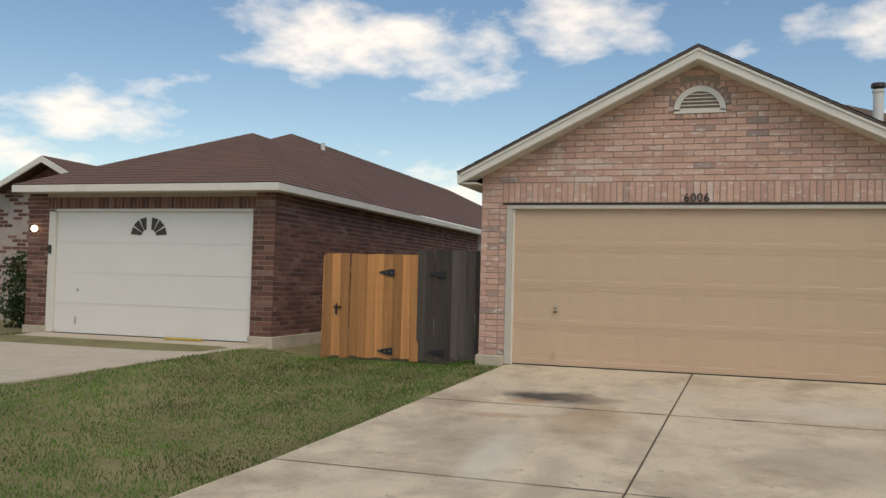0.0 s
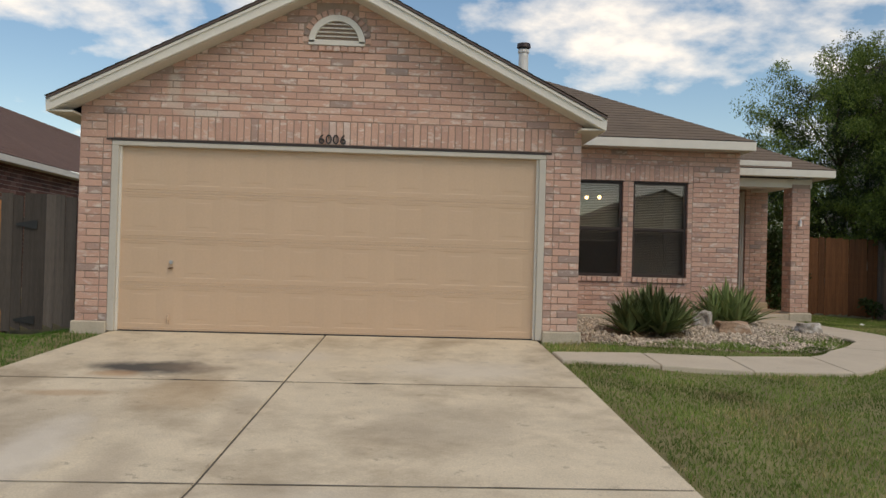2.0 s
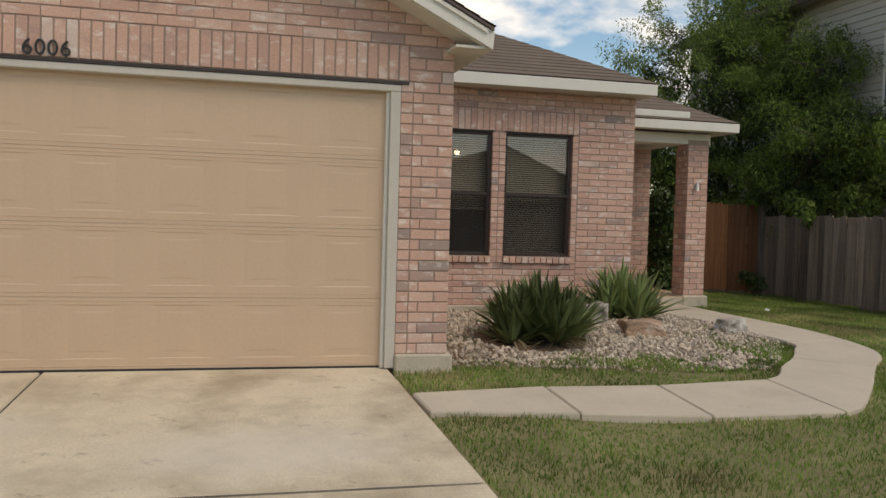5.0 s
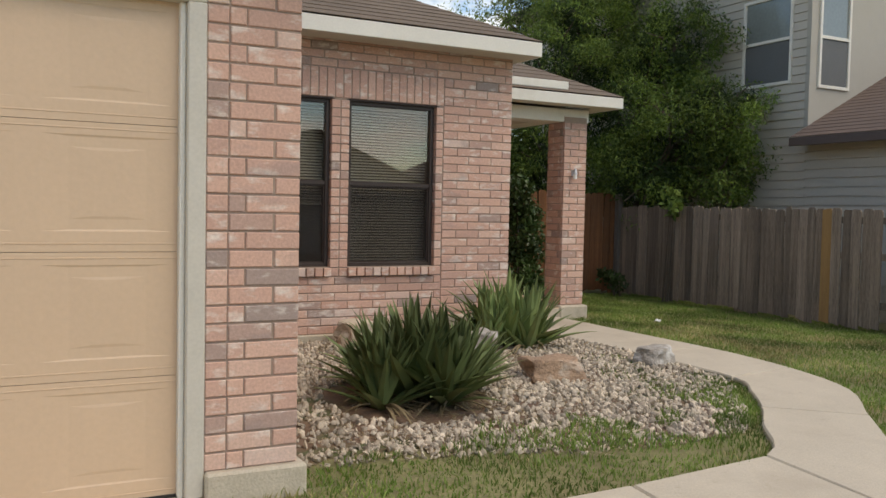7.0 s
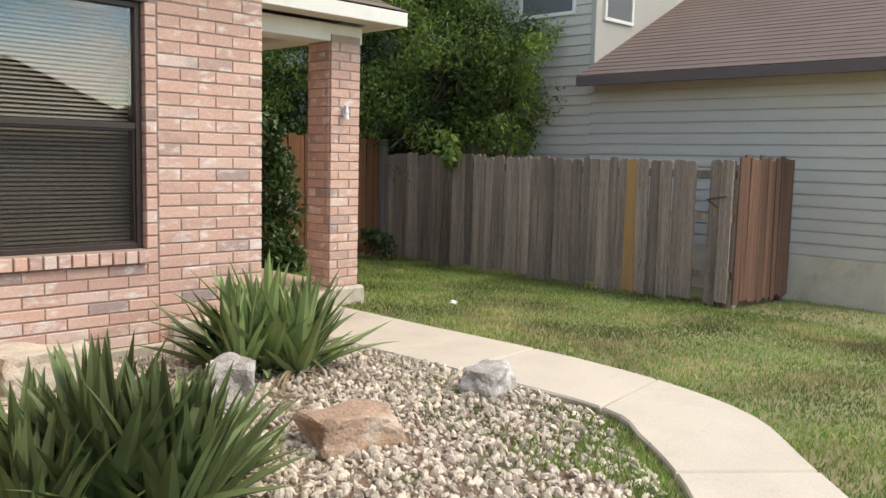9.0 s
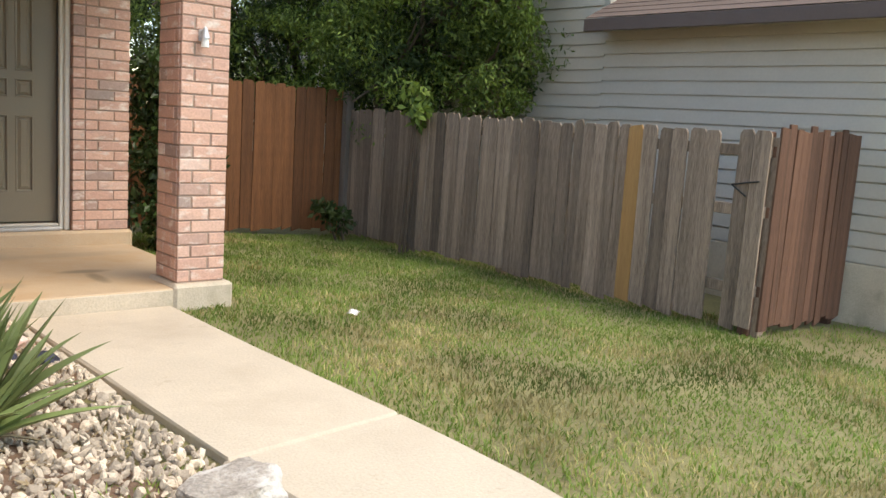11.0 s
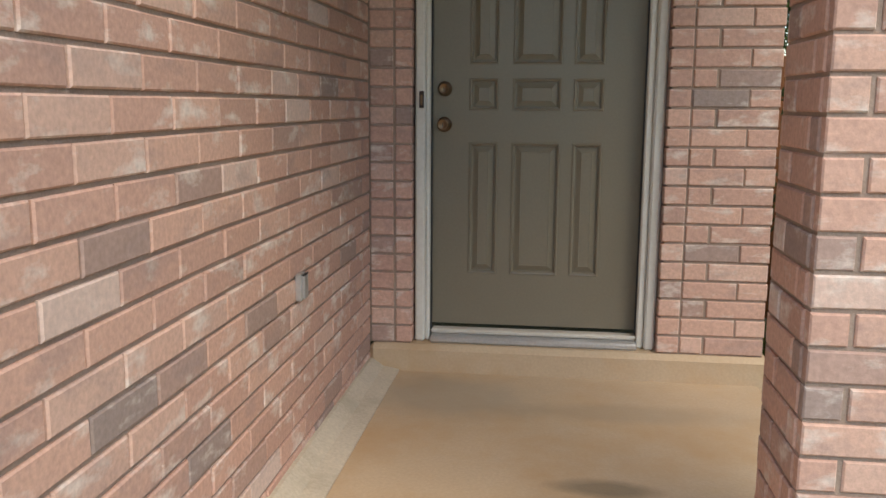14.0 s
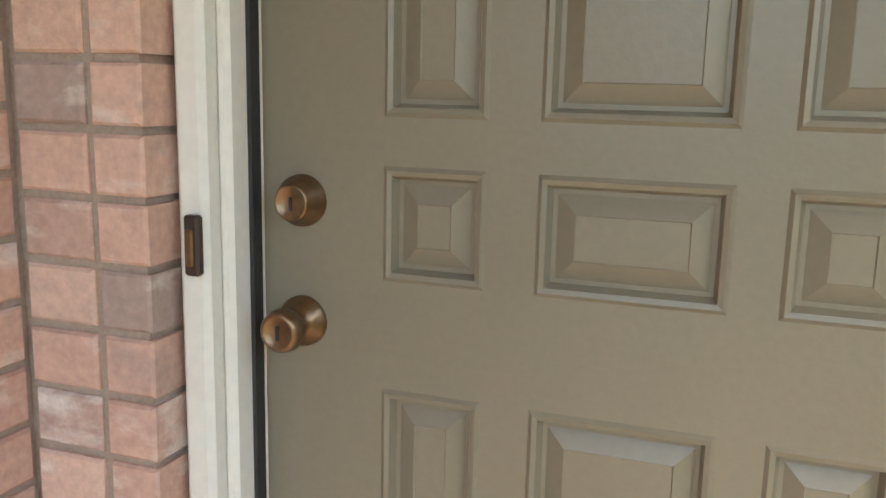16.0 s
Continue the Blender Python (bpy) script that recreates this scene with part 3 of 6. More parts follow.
def course_pieces(u0, u1, z0, z1, mode="run", holes=(), clip=None, length=BRICK_L, phase=0.0, course=COURSE):
    """Pieces (u, z, length, height) of a stretch of wall; mode: run, stack, soldier."""
    out = []
    if mode == "soldier":
        n = max(1, round((u1 - u0) / (0.071 + JOINT)))
        w = (u1 - u0) / n
        return [(u0 + (i + 0.5) * w, (z0 + z1) / 2, w - JOINT, z1 - z0 - JOINT) for i in range(n)]
    n = max(1, round((z1 - z0) / course))
    h = (z1 - z0) / n
    for i in range(n):
        zc = z0 + (i + 0.5) * h
        a, b = u0, u1
        if clip:
            c = clip(zc + h / 2)
            a, b = max(a, c[0]), min(b, c[1])
        if b - a < 0.03:
            continue
        spans = [(a, b)]
        for hu0, hu1, hz0, hz1 in holes:
            if hz0 < zc < hz1:
                spans = [q for s in spans for q in ((s[0], min(s[1], hu0)), (max(s[0], hu1), s[1])) if q[1] - q[0] > 0.02]
        pitch = length + JOINT
        for s0, s1 in spans:
            if mode == "stack":
                edges = [s0, s1]
            else:
                k = math.floor((s0 - u0) / pitch) - 1
                off = u0 + phase + (pitch / 2 if i % 2 else 0)
                edges = [s0] + [off + j * pitch for j in range(k, k + int((s1 - s0) / pitch) + 5) if s0 + 0.05 < off + j * pitch < s1 - 0.05] + [s1]
            for e0, e1 in zip(edges, edges[1:]):
                out.append((( e0 + e1) / 2, zc, e1 - e0 - JOINT, h - JOINT))
    return out


laying = []


def lay(owner, origin, along, pieces, keep=300, seed=1):
    """Remembers pieces to be set on a wall; they are made at the end of the file."""
    laying.append((owner, Vector(origin), Vector(along), pieces, keep, seed))


def set_bricks():
    for owner, o, u, pieces, keep, seed in laying:
        rng = random.Random(seed)
        nrm = u.cross(Vector((0, 0, 1)))
        turn = Matrix((u, -nrm, Vector((0, 0, 1)))).transposed().to_4x4()
        inv = owner.matrix_world.inverted()
        rest_v, rest_f = [], []
        for i, (pu, pz, pl, ph) in enumerate(pieces):
            at = o + u * pu + Vector((0, 0, pz)) + nrm * rng.uniform(-0.0015, 0.002)
            m = Matrix.Translation(at) @ turn @ Euler((rng.uniform(-.008, .008), rng.uniform(-.006, .006), rng.uniform(-.008, .008))).to_matrix().to_4x4()
            if i < keep:
                ob = new("brick", brick_mesh(pl, ph))
                ob.parent = owner
                ob.matrix_local = inv @ m
            else:
                base = len(rest_v)
                rest_v += [tuple(inv @ m @ Vector(v)) for v in brick_verts(pl, ph)]
                rest_f += [tuple(base + k for k in f) for f in BRICK_F]
        if rest_v:
            me = bpy.data.meshes.new("brick_rest")
            me.from_pydata(rest_v, [], rest_f)
            me.materials.append(M_BRICKS)
            ob = new("brick_rest", me)
            ob.parent = owner
            tagged(ob, "", "", "", "stuff")


def wall_core(name, rects, label, mat=M_MORTAR):
    bm = bmesh.new()
    for r in rects:
        box(bm, *r)
    ob = structure(name, bm, mat, label, "wall")
    return ob


# garage front: piers, soldier course, gable
GL, GR, DW = -2.86, 2.92, 2.50
R = 0.008
TOP = 2.203
core = bmesh.new()
box(core, GL + R, -DW, R, 0.22, 0.11, 2.58)
box(core, DW, GR - R, R, 0.22, 0.11, 2.58)
box(core, -DW, DW, R, 0.22, TOP, 2.58)
prism(core, [(GL + R, 2.58), (GR - R, 2.58), (0.03, 4.02)], R, 0.22, "y")
wall_gf = structure("wall_garage_front", core, M_MORTAR, "pink brick garage front with gable and soldier course", "wall")


def gable_clip(z):
    k = (z - 2.62) / 0.497
    return (GL + max(0, k) + 0.0, GR - max(0, k) - 0.0)


S1 = TOP + 0.275
pcs = course_pieces(DW, DW + 0.095, 0.11, TOP, "stack") + course_pieces(DW + 0.095, GR, 0.11, TOP, "run", phase=0.075)
pcs += course_pieces(GL, -DW - 0.1, 0.11, TOP, "run", phase=0.1) + course_pieces(-DW - 0.1, -DW, 0.11, TOP, "stack")
pcs += course_pieces(-DW - 0.06, DW + 0.06, TOP, S1, "soldier")
vent_holes = [(-0.36, 0.40, 3.35, 3.62), (-0.32, 0.36, 3.62, 3.72), (-0.22, 0.26, 3.72, 3.82)]
pcs += course_pieces(GL, -DW - 0.06, TOP, S1, "run") + course_pieces(DW + 0.06, GR, TOP, S1, "run")
pcs += course_pieces(GL, GR, S1, 4.09, "run", vent_holes, gable_clip)
lay(wall_gf, (0, 0, 0), (1, 0, 0), pcs, 300, 3)

# garage sides and back rooms as plain brick-clad walls
wall_gl = wall_core("wall_garage_left", [(GL + R, GL + 0.2, 0.22, 12.5, -0.2, 2.6)], "pink brick side wall of the garage")
lay(wall_gl, (GL, 8.0, 0), (0, -1, 0), course_pieces(0, 8.0, 0.0, 2.5), 0, 5)
wall_gr = wall_core("wall_garage_right", [(GR - 0.2, GR - R, 0.22, 3.76, -0.2, 2.86)], "pink brick return wall beside the planting bed")
lay(wall_gr, (GR, 0.03, 0), (0, 1, 0), course_pieces(0, 3.72, 0.11, 2.75), 0, 6)

bm = bmesh.new()
box(bm, GL - 0.035, -DW + 0.0, -0.04, 0.3, -0.3, 0.11, 0.012)
box(bm, DW, GR + 0.035, -0.04, 0.3, -0.3, 0.11, 0.012)
box(bm, GL - 0.03, GL + 0.3, 0.3, 12.5, -0.3, 0.0, 0.01)
box(bm, GR - 0.2, GR + 0.03, 0.3, 3.72, -0.3, 0.10, 0.01)
box(bm, GR + 0.03, 6.355, 3.72, 3.95, -0.3, 0.10, 0.012)
box(bm, 6.15, 6.385, 3.95, 4.64, -0.3, 0.10, 0.012)
box(bm, 5.62, 6.372, 3.716, 3.95, 0.02, 0.235, 0.022)
box(bm, 6.16, 6.372, 3.952, 4.645, 0.02, 0.215, 0.02)
structure("foundation", bm, M_FOUND, "exposed grey concrete foundation strip", "foundation")

# window wall
WY = 3.75
W1, W2 = (3.515, 4.405), (4.585, 5.472)
WZ0, WZ1 = 0.72, 2.26
WR = 6.335
rects = [(GR, W1[0] - 0.012, WY + R, WY + 0.2, 0.1, 2.9), (W1[1] + 0.012, W2[0] - 0.012, WY + R, WY + 0.2, 0.1, 2.9), (W2[1] + 0.012, WR - R, WY + R, WY + 0.2, 0.1, 2.9)]
for w in (W1, W2):
    rects += [(w[0] - 0.012, w[1] + 0.012, WY + R, WY + 0.2, 0.1, WZ0), (w[0] - 0.012, w[1] + 0.012, WY + R, WY + 0.2, WZ1 + 0.02, 2.9)]
wall_w = wall_core("wall_window", rects, "pink brick front wall with two windows")
wh = [(w[0], w[1], WZ0 - 0.09, WZ1) for w in (W1, W2)]
mull = (W1[1], W2[0])
p = course_pieces(W2[1], W2[1] + 0.085, 0.72, WZ1, "stack") + course_pieces(W2[1] + 0.085, WR, 0.10, 2.28, "run", phase=0.03)
p += course_pieces(mull[0], (mull[0] + mull[1]) / 2, WZ0 - 0.09, WZ1, "stack") + course_pieces((mull[0] + mull[1]) / 2, mull[1], WZ0 - 0.09, WZ1, "stack")
p += course_pieces(GR, W2[1] + 0.085, 0.10, WZ0 - 0.09, "run") + course_pieces(GR, W1[0], WZ0 - 0.09, WZ1, "run")
p += course_pieces(W2[1], W2[1] + 0.085, WZ0 - 0.09, 0.72, "stack")
p += course_pieces(GR, W2[1] + 0.085, WZ1 + 0.012, WZ1 + 0.285, "soldier")
p += course_pieces(W2[1] + 0.085, WR, 2.28, WZ1 + 0.285, "run", phase=0.1) + course_pieces(GR, WR, WZ1 + 0.285, 2.85, "run")
lay(wall_w, (0, WY, 0), (1, 0, 0), p, 300, 7)

# porch side wall and entry wall
EY = 6.54
wall_s = wall_core("wall_porch_side", [(WR - 0.2, WR - R, WY + 0.2, EY + R, 0.1, 2.6)], "pink brick wall along the covered porch")
lay(wall_s, (WR, WY + 0.032, 0), (0, 1, 0), course_pieces(0, EY - WY - 0.032, 0.13, 2.59, "run", phase=0.05), 300, 8)
DL, DR, DZ0, DZ1 = 6.527, 7.585, 0.25, 2.42
XR = 8.035
wall_e = wall_core("wall_entry", [(WR - R, DL - 0.014, EY + R, EY + 0.2, 0.25, 2.6), (DR + 0.014, XR - R, EY + R, EY + 0.2, 0.25, 2.6), (DL, DR, EY + R, EY + 0.2, DZ1, 2.6)], "pink brick entry wall round the front door")
p = course_pieces(WR, WR + 0.108, 0.25, 2.5, "stack") + course_pieces(WR + 0.108, DL, 0.25, 2.5, "stack")
p += course_pieces(DR, DR + 0.096, 0.25, 2.5, "stack") + course_pieces(DR + 0.096, XR, 0.25, 2.5, "run", phase=0.10)
lay(wall_e, (0, EY, 0), (1, 0, 0), p, 300, 9)
wall_r = wall_core("wall_right", [(XR - 0.2, XR - R, EY + 0.2, 12.5, -0.2, 2.6)], "pink brick side wall of the house")
lay(wall_r, (XR, EY + 0.032, 0), (0, 1, 0), course_pieces(0, 2.5, 0.25, 2.5, "run"), 0, 10)
wall_b = wall_core("wall_back", [(GL, XR, 12.5, 12.7, -0.2, 2.9)], "plain brick rear wall")
bm = boxed(6.331, XR + 0.03, EY - 0.03, EY + 0.3, 0.0, 0.25, 0.022)
structure("foundation_entry", bm, M_PORCH, "concrete sill under the entry brick", "foundation")

# porch slab
bm = boxed(6.33, 8.02, 4.66, EY - 0.02, -0.15, 0.132, 0.012)
structure("porch_floor", bm, M_PORCH, "rust-stained smooth concrete porch slab", "floor")
structure("porch_edge", boxed(6.40, 7.618, 4.652, 4.6595, -0.15, 0.126, 0.003), M_FOUND, "pale bare concrete front edge of the porch slab", "trim")
bm = prism(bmesh.new(), [(6.32, 0.10), (6.47, 0.10), (6.47, 0.138), (6.40, 0.150), (6.348, 0.185), (6.32, 0.185)], 4.655, EY - 0.03, "y")
structure("porch_mortar_strip", bm, M_FOUND, "smeared mortar strip along the porch wall", "trim")


# ---- roofs ----
def shingles(bm, pts, expo=0.14, lift=0.006):
    """Courses of shingles over a convex roof plane whose first edge is the eave."""
    pts = [Vector(p) for p in pts]
    s = (pts[1] - pts[0]).normalized()
    n = s.cross(pts[2] - pts[0]).normalized()
    if n.z < 0:
        n = -n
    t = n.cross(s)
    if t.z < 0:
        t = -t
    loc = [((q - pts[0]).dot(s), (q - pts[0]).dot(t)) for q in pts]
    tmax = max(q[1] for q in loc)

    def span(v):
        xs = []
        for (a, b), (c, d) in zip(loc, loc[1:] + loc[:1]):
            if min(b, d) - 1e-6 <= v <= max(b, d) + 1e-6 and abs(d - b) > 1e-6:
                xs.append(a + (c - a) * (v - b) / (d - b))
            elif abs(d - b) <= 1e-6 and abs(v - b) < 1e-6:
                xs += [a, c]
        return (min(xs), max(xs)) if xs else None

    rows = max(1, int(tmax / expo))
    top = None
    for i in range(rows):
        v0, v1 = tmax * i / rows, tmax * (i + 1) / rows
        a, b = span(v0 + 1e-5), span(min(v1, tmax - 1e-5))
        if not a or not b:
            continue
        at = lambda u, v, h: bm.verts.new(pts[0] + s * u + t * v + n * h)
        low = top or [at(a[0], v0, 0), at(a[1], v0, 0)]
        q = [*low, at(a[1], v0, lift), at(a[0], v0, lift), at(b[1], v1, 0), at(b[0], v1, 0)]
        top = [q[5], q[4]]
        bm.faces.new((q[0], q[1], q[2], q[3]))
        bm.faces.new((q[3], q[2], q[4], q[5]))


EAVE, RIDGE, OUT = 2.60, 4.18, -0.30
roof_g = base_at("roof_garage", 0, 0, 0, "brown shingled gable roof over the garage", "roof", "", 0, "structure")
bm = bmesh.new()
XE = 3.14
for sx in (-1, 1):
    c = 0.0
    shingles(bm, [(sx * XE, OUT - 0.03, EAVE), (sx * XE, 9.5, EAVE), (c, 9.5, RIDGE), (c, OUT - 0.03, RIDGE)])
part("shingle_courses", bm, M_SHINGLE, roof_g)
sl = (RIDGE - EAVE) / XE
bm = bmesh.new()
prism(bm, [(-XE + 0.01, EAVE - 0.03), (0, RIDGE - 0.03), (XE - 0.01, EAVE - 0.03), (XE - 0.01, EAVE - 0.008), (0, RIDGE - 0.008), (-XE + 0.01, EAVE - 0.008)], OUT - 0.025, 9.4, "y")
part("roof_deck", bm, M_DARKBR, roof_g)
for sx in (-1, 1):
    bm = bmesh.new()
    prism(bm, [(sx * XE, EAVE - 0.035), (0, RIDGE - 0.035), (0, RIDGE - 0.18), (sx * (XE - 0.01), EAVE - 0.165)], OUT, OUT + 0.03, "y")
    part("rake_board", bm, M_WHITE, roof_g, "painted rake board")
    bm = bmesh.new()
    prism(bm, [(sx * (XE - 0.06), EAVE - 0.02), (0, RIDGE - 0.05), (0, RIDGE - 0.075), (sx * (XE - 0.06), EAVE - 0.05)], OUT - 0.018, OUT, "y")
    part("drip_trim", bm, M_WHITE, roof_g)
    bm = bmesh.new()
    prism(bm, [(sx * (XE - 0.02), EAVE - 0.15), (0, RIDGE - 0.17), (0, RIDGE - 0.19), (sx * (XE - 0.02), EAVE - 0.17)], OUT + 0.03, 0.02, "y")
    part("rake_soffit", bm, M_SOFFIT, roof_g)
    bm = boxed(min(sx * XE, sx * (XE - 0.03)), max(sx * XE, sx * (XE - 0.03)), OUT + 0.03, 9.4, EAVE - 0.16, EAVE - 0.03, 0.004)
    part("eave_fascia", bm, M_WHITE, roof_g)
    bm = boxed(min(sx * 2.85, sx * (XE - 0.03)), max(sx * 2.85, sx * (XE - 0.03)), OUT + 0.03, 9.4, EAVE - 0.16, EAVE - 0.14)
    part("eave_soffit", bm, M_SOFFIT, roof_g)

roof_m = base_at("roof_main", 0, 0, 0, "weathered brown shingled hip roof", "roof", "", 0, "structure")
MX, MY, MZ = 6.45, 3.40, 2.935
bm = bmesh.new()
sp = 0.5
dep = 5.0
shingles(bm, [(2.6, MY, MZ), (MX, MY, MZ), (MX - dep, MY + dep, MZ + sp * dep), (-1.5, MY + dep, MZ + sp * dep), (-1.5, MY + 1.0, MZ + sp)][:2] + [(MX - dep, MY + dep, MZ + sp * dep), (1.2, MY + dep, MZ + sp * dep)])
shingles(bm, [(MX, MY, MZ), (MX, MY + 2 * dep, MZ), (MX - dep, MY + dep, MZ + sp * dep)])
PX, PY, PZ = 8.28, 4.40, 2.64
dp = 4.0
shingles(bm, [(4.0, PY, PZ), (PX, PY, PZ), (PX - dp, PY + dp, PZ + sp * dp), (3.9, PY + dp, PZ + sp * dp)])
shingles(bm, [(PX, PY, PZ), (PX, PY + 2 * dp, PZ), (PX - dp, PY + dp, PZ + sp * dp)])
part("shingle_courses", bm, M_SHINGLE, roof_m)
for n_, r in (("fascia", (2.93, MX, MY, MY + 0.03, MZ - 0.15, MZ - 0.012)), ("fascia", (MX - 0.03, MX, MY + 0.03, MY + 1.6, MZ - 0.15, MZ - 0.012)), ("fascia", (WR + 0.0, PX, PY, PY + 0.03, PZ - 0.135, PZ - 0.012)), ("fascia", (PX - 0.03, PX, PY + 0.03, 12.6, PZ - 0.135, PZ - 0.012)), ("fascia_upper", (WR + 0.02, 7.52, PY + 0.05, PY + 0.075, PZ + 0.035, PZ + 0.125))):
    part(n_, boxed(*r, 0.004), M_WHITE, roof_m)
part("soffit", boxed(2.93, MX - 0.03, MY + 0.03, WY - 0.002, MZ - 0.14, MZ - 0.12), M_SOFFIT, roof_m)
part("soffit", boxed(WR + 0.002, MX - 0.03, WY, MY + 1.6, MZ - 0.14, MZ - 0.12), M_SOFFIT, roof_m)
part("soffit", boxed(WR + 0.01, PX - 0.03, PY + 0.03, 4.68, PZ - 0.125, PZ - 0.105), M_SOFFIT, roof_m)
part("soffit", boxed(XR, PX - 0.03, 4.68, 12.6, PZ - 0.125, PZ - 0.105), M_SOFFIT, roof_m)
part("header", boxed(WR + 0.002, 8.02, 4.72, 5.02, 2.34, 2.495, 0.006), M_WHITE, roof_m, "painted porch header beam")
part("header", boxed(7.68, 8.0, 5.02, EY, 2.40, 2.495, 0.006), M_WHITE, roof_m, "painted porch header beam")
part("gable_infill", boxed(WR - 0.18, WR, WY + 0.2, 7.0, 2.58, 2.95), M_WHITE, roof_m)
bm = boxed(WR, XR + 0.0, 5.0, EY + 0.1, 2.46, 2.49)
structure("ceiling", bm, M_SOFFIT, "painted porch ceiling", "ceiling")

# room shell behind the windows, its dimness put into one dark colour
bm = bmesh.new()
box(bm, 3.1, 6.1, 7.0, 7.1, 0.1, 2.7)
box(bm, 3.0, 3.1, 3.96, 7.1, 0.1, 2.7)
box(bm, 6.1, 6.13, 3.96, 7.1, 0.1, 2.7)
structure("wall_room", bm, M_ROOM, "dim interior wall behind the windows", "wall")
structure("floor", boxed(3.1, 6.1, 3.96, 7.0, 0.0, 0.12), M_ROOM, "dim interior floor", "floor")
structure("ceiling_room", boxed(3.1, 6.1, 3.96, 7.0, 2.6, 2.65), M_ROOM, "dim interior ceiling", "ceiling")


# ---- garage door, casing, number, vent ----
casing = base_at("garage_door_casing", 0, 0, 0, "grey-beige painted wooden casing round the garage door", "door casing", "", 0, "structure")
part("jamb", boxed(-2.50, -2.42, -0.005, 0.14, 0.0, 2.12, 0.006), M_TRIM, casing)
part("jamb", boxed(2.42, 2.50, -0.005, 0.14, 0.0, 2.12, 0.006), M_TRIM, casing)
part("head", boxed(-2.50, 2.50, -0.005, 0.14, 2.12, 2.175, 0.006), M_TRIM, casing)
part("stop", boxed(-2.42, -2.395, 0.03, 0.09, 0.0, 2.12, 0.004), M_WHITE, casing)
part("stop", boxed(2.395, 2.42, 0.03, 0.09, 0.0, 2.12, 0.004), M_WHITE, casing)
part("lintel", boxed(-2.56, 2.56, -0.012, 0.1, 2.177, 2.199), M_FRAME, casing, "rusty steel lintel")

gdoor = base_at("garage_door", 0, 0.1, 0.0, "tan painted sectional garage door, closed, with embossed panels", "garage door")
SECT = 2.13 / 4


def raised_panel(x0, x1, z0, z1, y):
    """Pressed sheet: a stepped rim, a flat border and a raised field with soft slopes."""
    bm = bmesh.new()
    rings = []
    for kx, kz, dy in ((0, 0, 0.0), (0.095, 0.007, 0.0032), (0.105, 0.011, 0.0036), (0.110, 0.050, 0.0036), (0.190, 0.062, 0.0012), (0.200, 0.070, 0.001)):
        rings.append([bm.verts.new(v) for v in ((x0 + kx, y + dy, z0 + kz), (x1 - kx, y + dy, z0 + kz), (x1 - kx, y + dy, z1 - kz), (x0 + kx, y + dy, z1 - kz))])
    for a, b in zip(rings, rings[1:]):
        for i in range(4):
            bm.faces.new((a[i], a[(i + 1) % 4], b[(i + 1) % 4], b[i]))
    bm.faces.new(rings[-1])
    bmesh.ops.recalc_face_normals(bm, faces=bm.faces[:])
    return bm


def cut_sheet(x0, x1, z0, z1, y, wins, back):
    """A sheet front with rectangular cut-outs in a row, plus its edges."""
    bm = bmesh.new()
    xs = sorted({x0, x1, *[w[0] for w in wins], *[w[1] for w in wins]})
    zs = sorted({z0, z1, *[w[2] for w in wins], *[w[3] for w in wins]})
    vs = {(i, j): bm.verts.new((x, y, z)) for i, x in enumerate(xs) for j, z in enumerate(zs)}
    for i in range(len(xs) - 1):
        for j in range(len(zs) - 1):
            cx, cz = (xs[i] + xs[i + 1]) / 2, (zs[j] + zs[j + 1]) / 2
            if not any(w[0] < cx < w[1] and w[2] < cz < w[3] for w in wins):
                bm.faces.new((vs[i, j], vs[i + 1, j], vs[i + 1, j + 1], vs[i, j + 1]))
    box(bm, x0, x1, y + 0.012, back, z0, z1)
    lo = [bm.verts.new(v) for v in ((x0, y, z0), (x1, y, z0), (x1, y + 0.012, z0), (x0, y + 0.012, z0))]
    hi = [bm.verts.new(v) for v in ((x0, y, z1), (x1, y, z1), (x1, y + 0.012, z1), (x0, y + 0.012, z1))]
    bm.faces.new(lo), bm.faces.new(hi)
    return bm


for k in range(4):
    z0, z1 = k * SECT + 0.0012, (k + 1) * SECT - 0.0012
    n = 8
    w = 4.84 / n
    wins = [(-2.42 + i * w + 0.045, -2.42 + (i + 1) * w - 0.045, z0 + 0.084, z1 - 0.052) for i in range(n)]
    sec = part("section", cut_sheet(-2.418, 2.418, z0, z1, -0.03, wins, 0.02), M_TAN, gdoor)
    for q in wins:
        part("panel", raised_panel(*q, -0.03), M_TAN, sec)
    bm = bmesh.new()
    for zz in (z0 + 0.034, z1 - 0.024):
        tube(bm, (-2.41, -0.030, zz), (2.41, -0.0285, zz), 0.004, seg=6)
    part("rib", bm, M_TAN, sec)
part("bottom_seal", boxed(-2.418, 2.418, -0.035, 0.015, -0.004, 0.012), M_BLACK, gdoor, "black rubber bottom seal")
lk = part("lock", tube(bmesh.new(), (-1.81, -0.05, 0.80), (-1.81, -0.03, 0.80), 0.022), M_STEEL, gdoor, "small steel lock cylinder")
bm = tube(bmesh.new(), (-1.84, -0.06, 0.725), (-1.78, -0.06, 0.735), 0.008)
tube(bm, (-1.81, -0.06, 0.73), (-1.81, -0.03, 0.73), 0.014)
part("handle", bm, M_BRONZE, gdoor, "worn turn handle")
bm = boxed(-1.835, -1.815, -0.05, -0.03, 0.09, 0.20, 0.006)
box(bm, -1.84, -1.81, -0.065, -0.05, 0.125, 0.165, 0.005)
part("lift_handle", bm, M_TAN, gdoor)


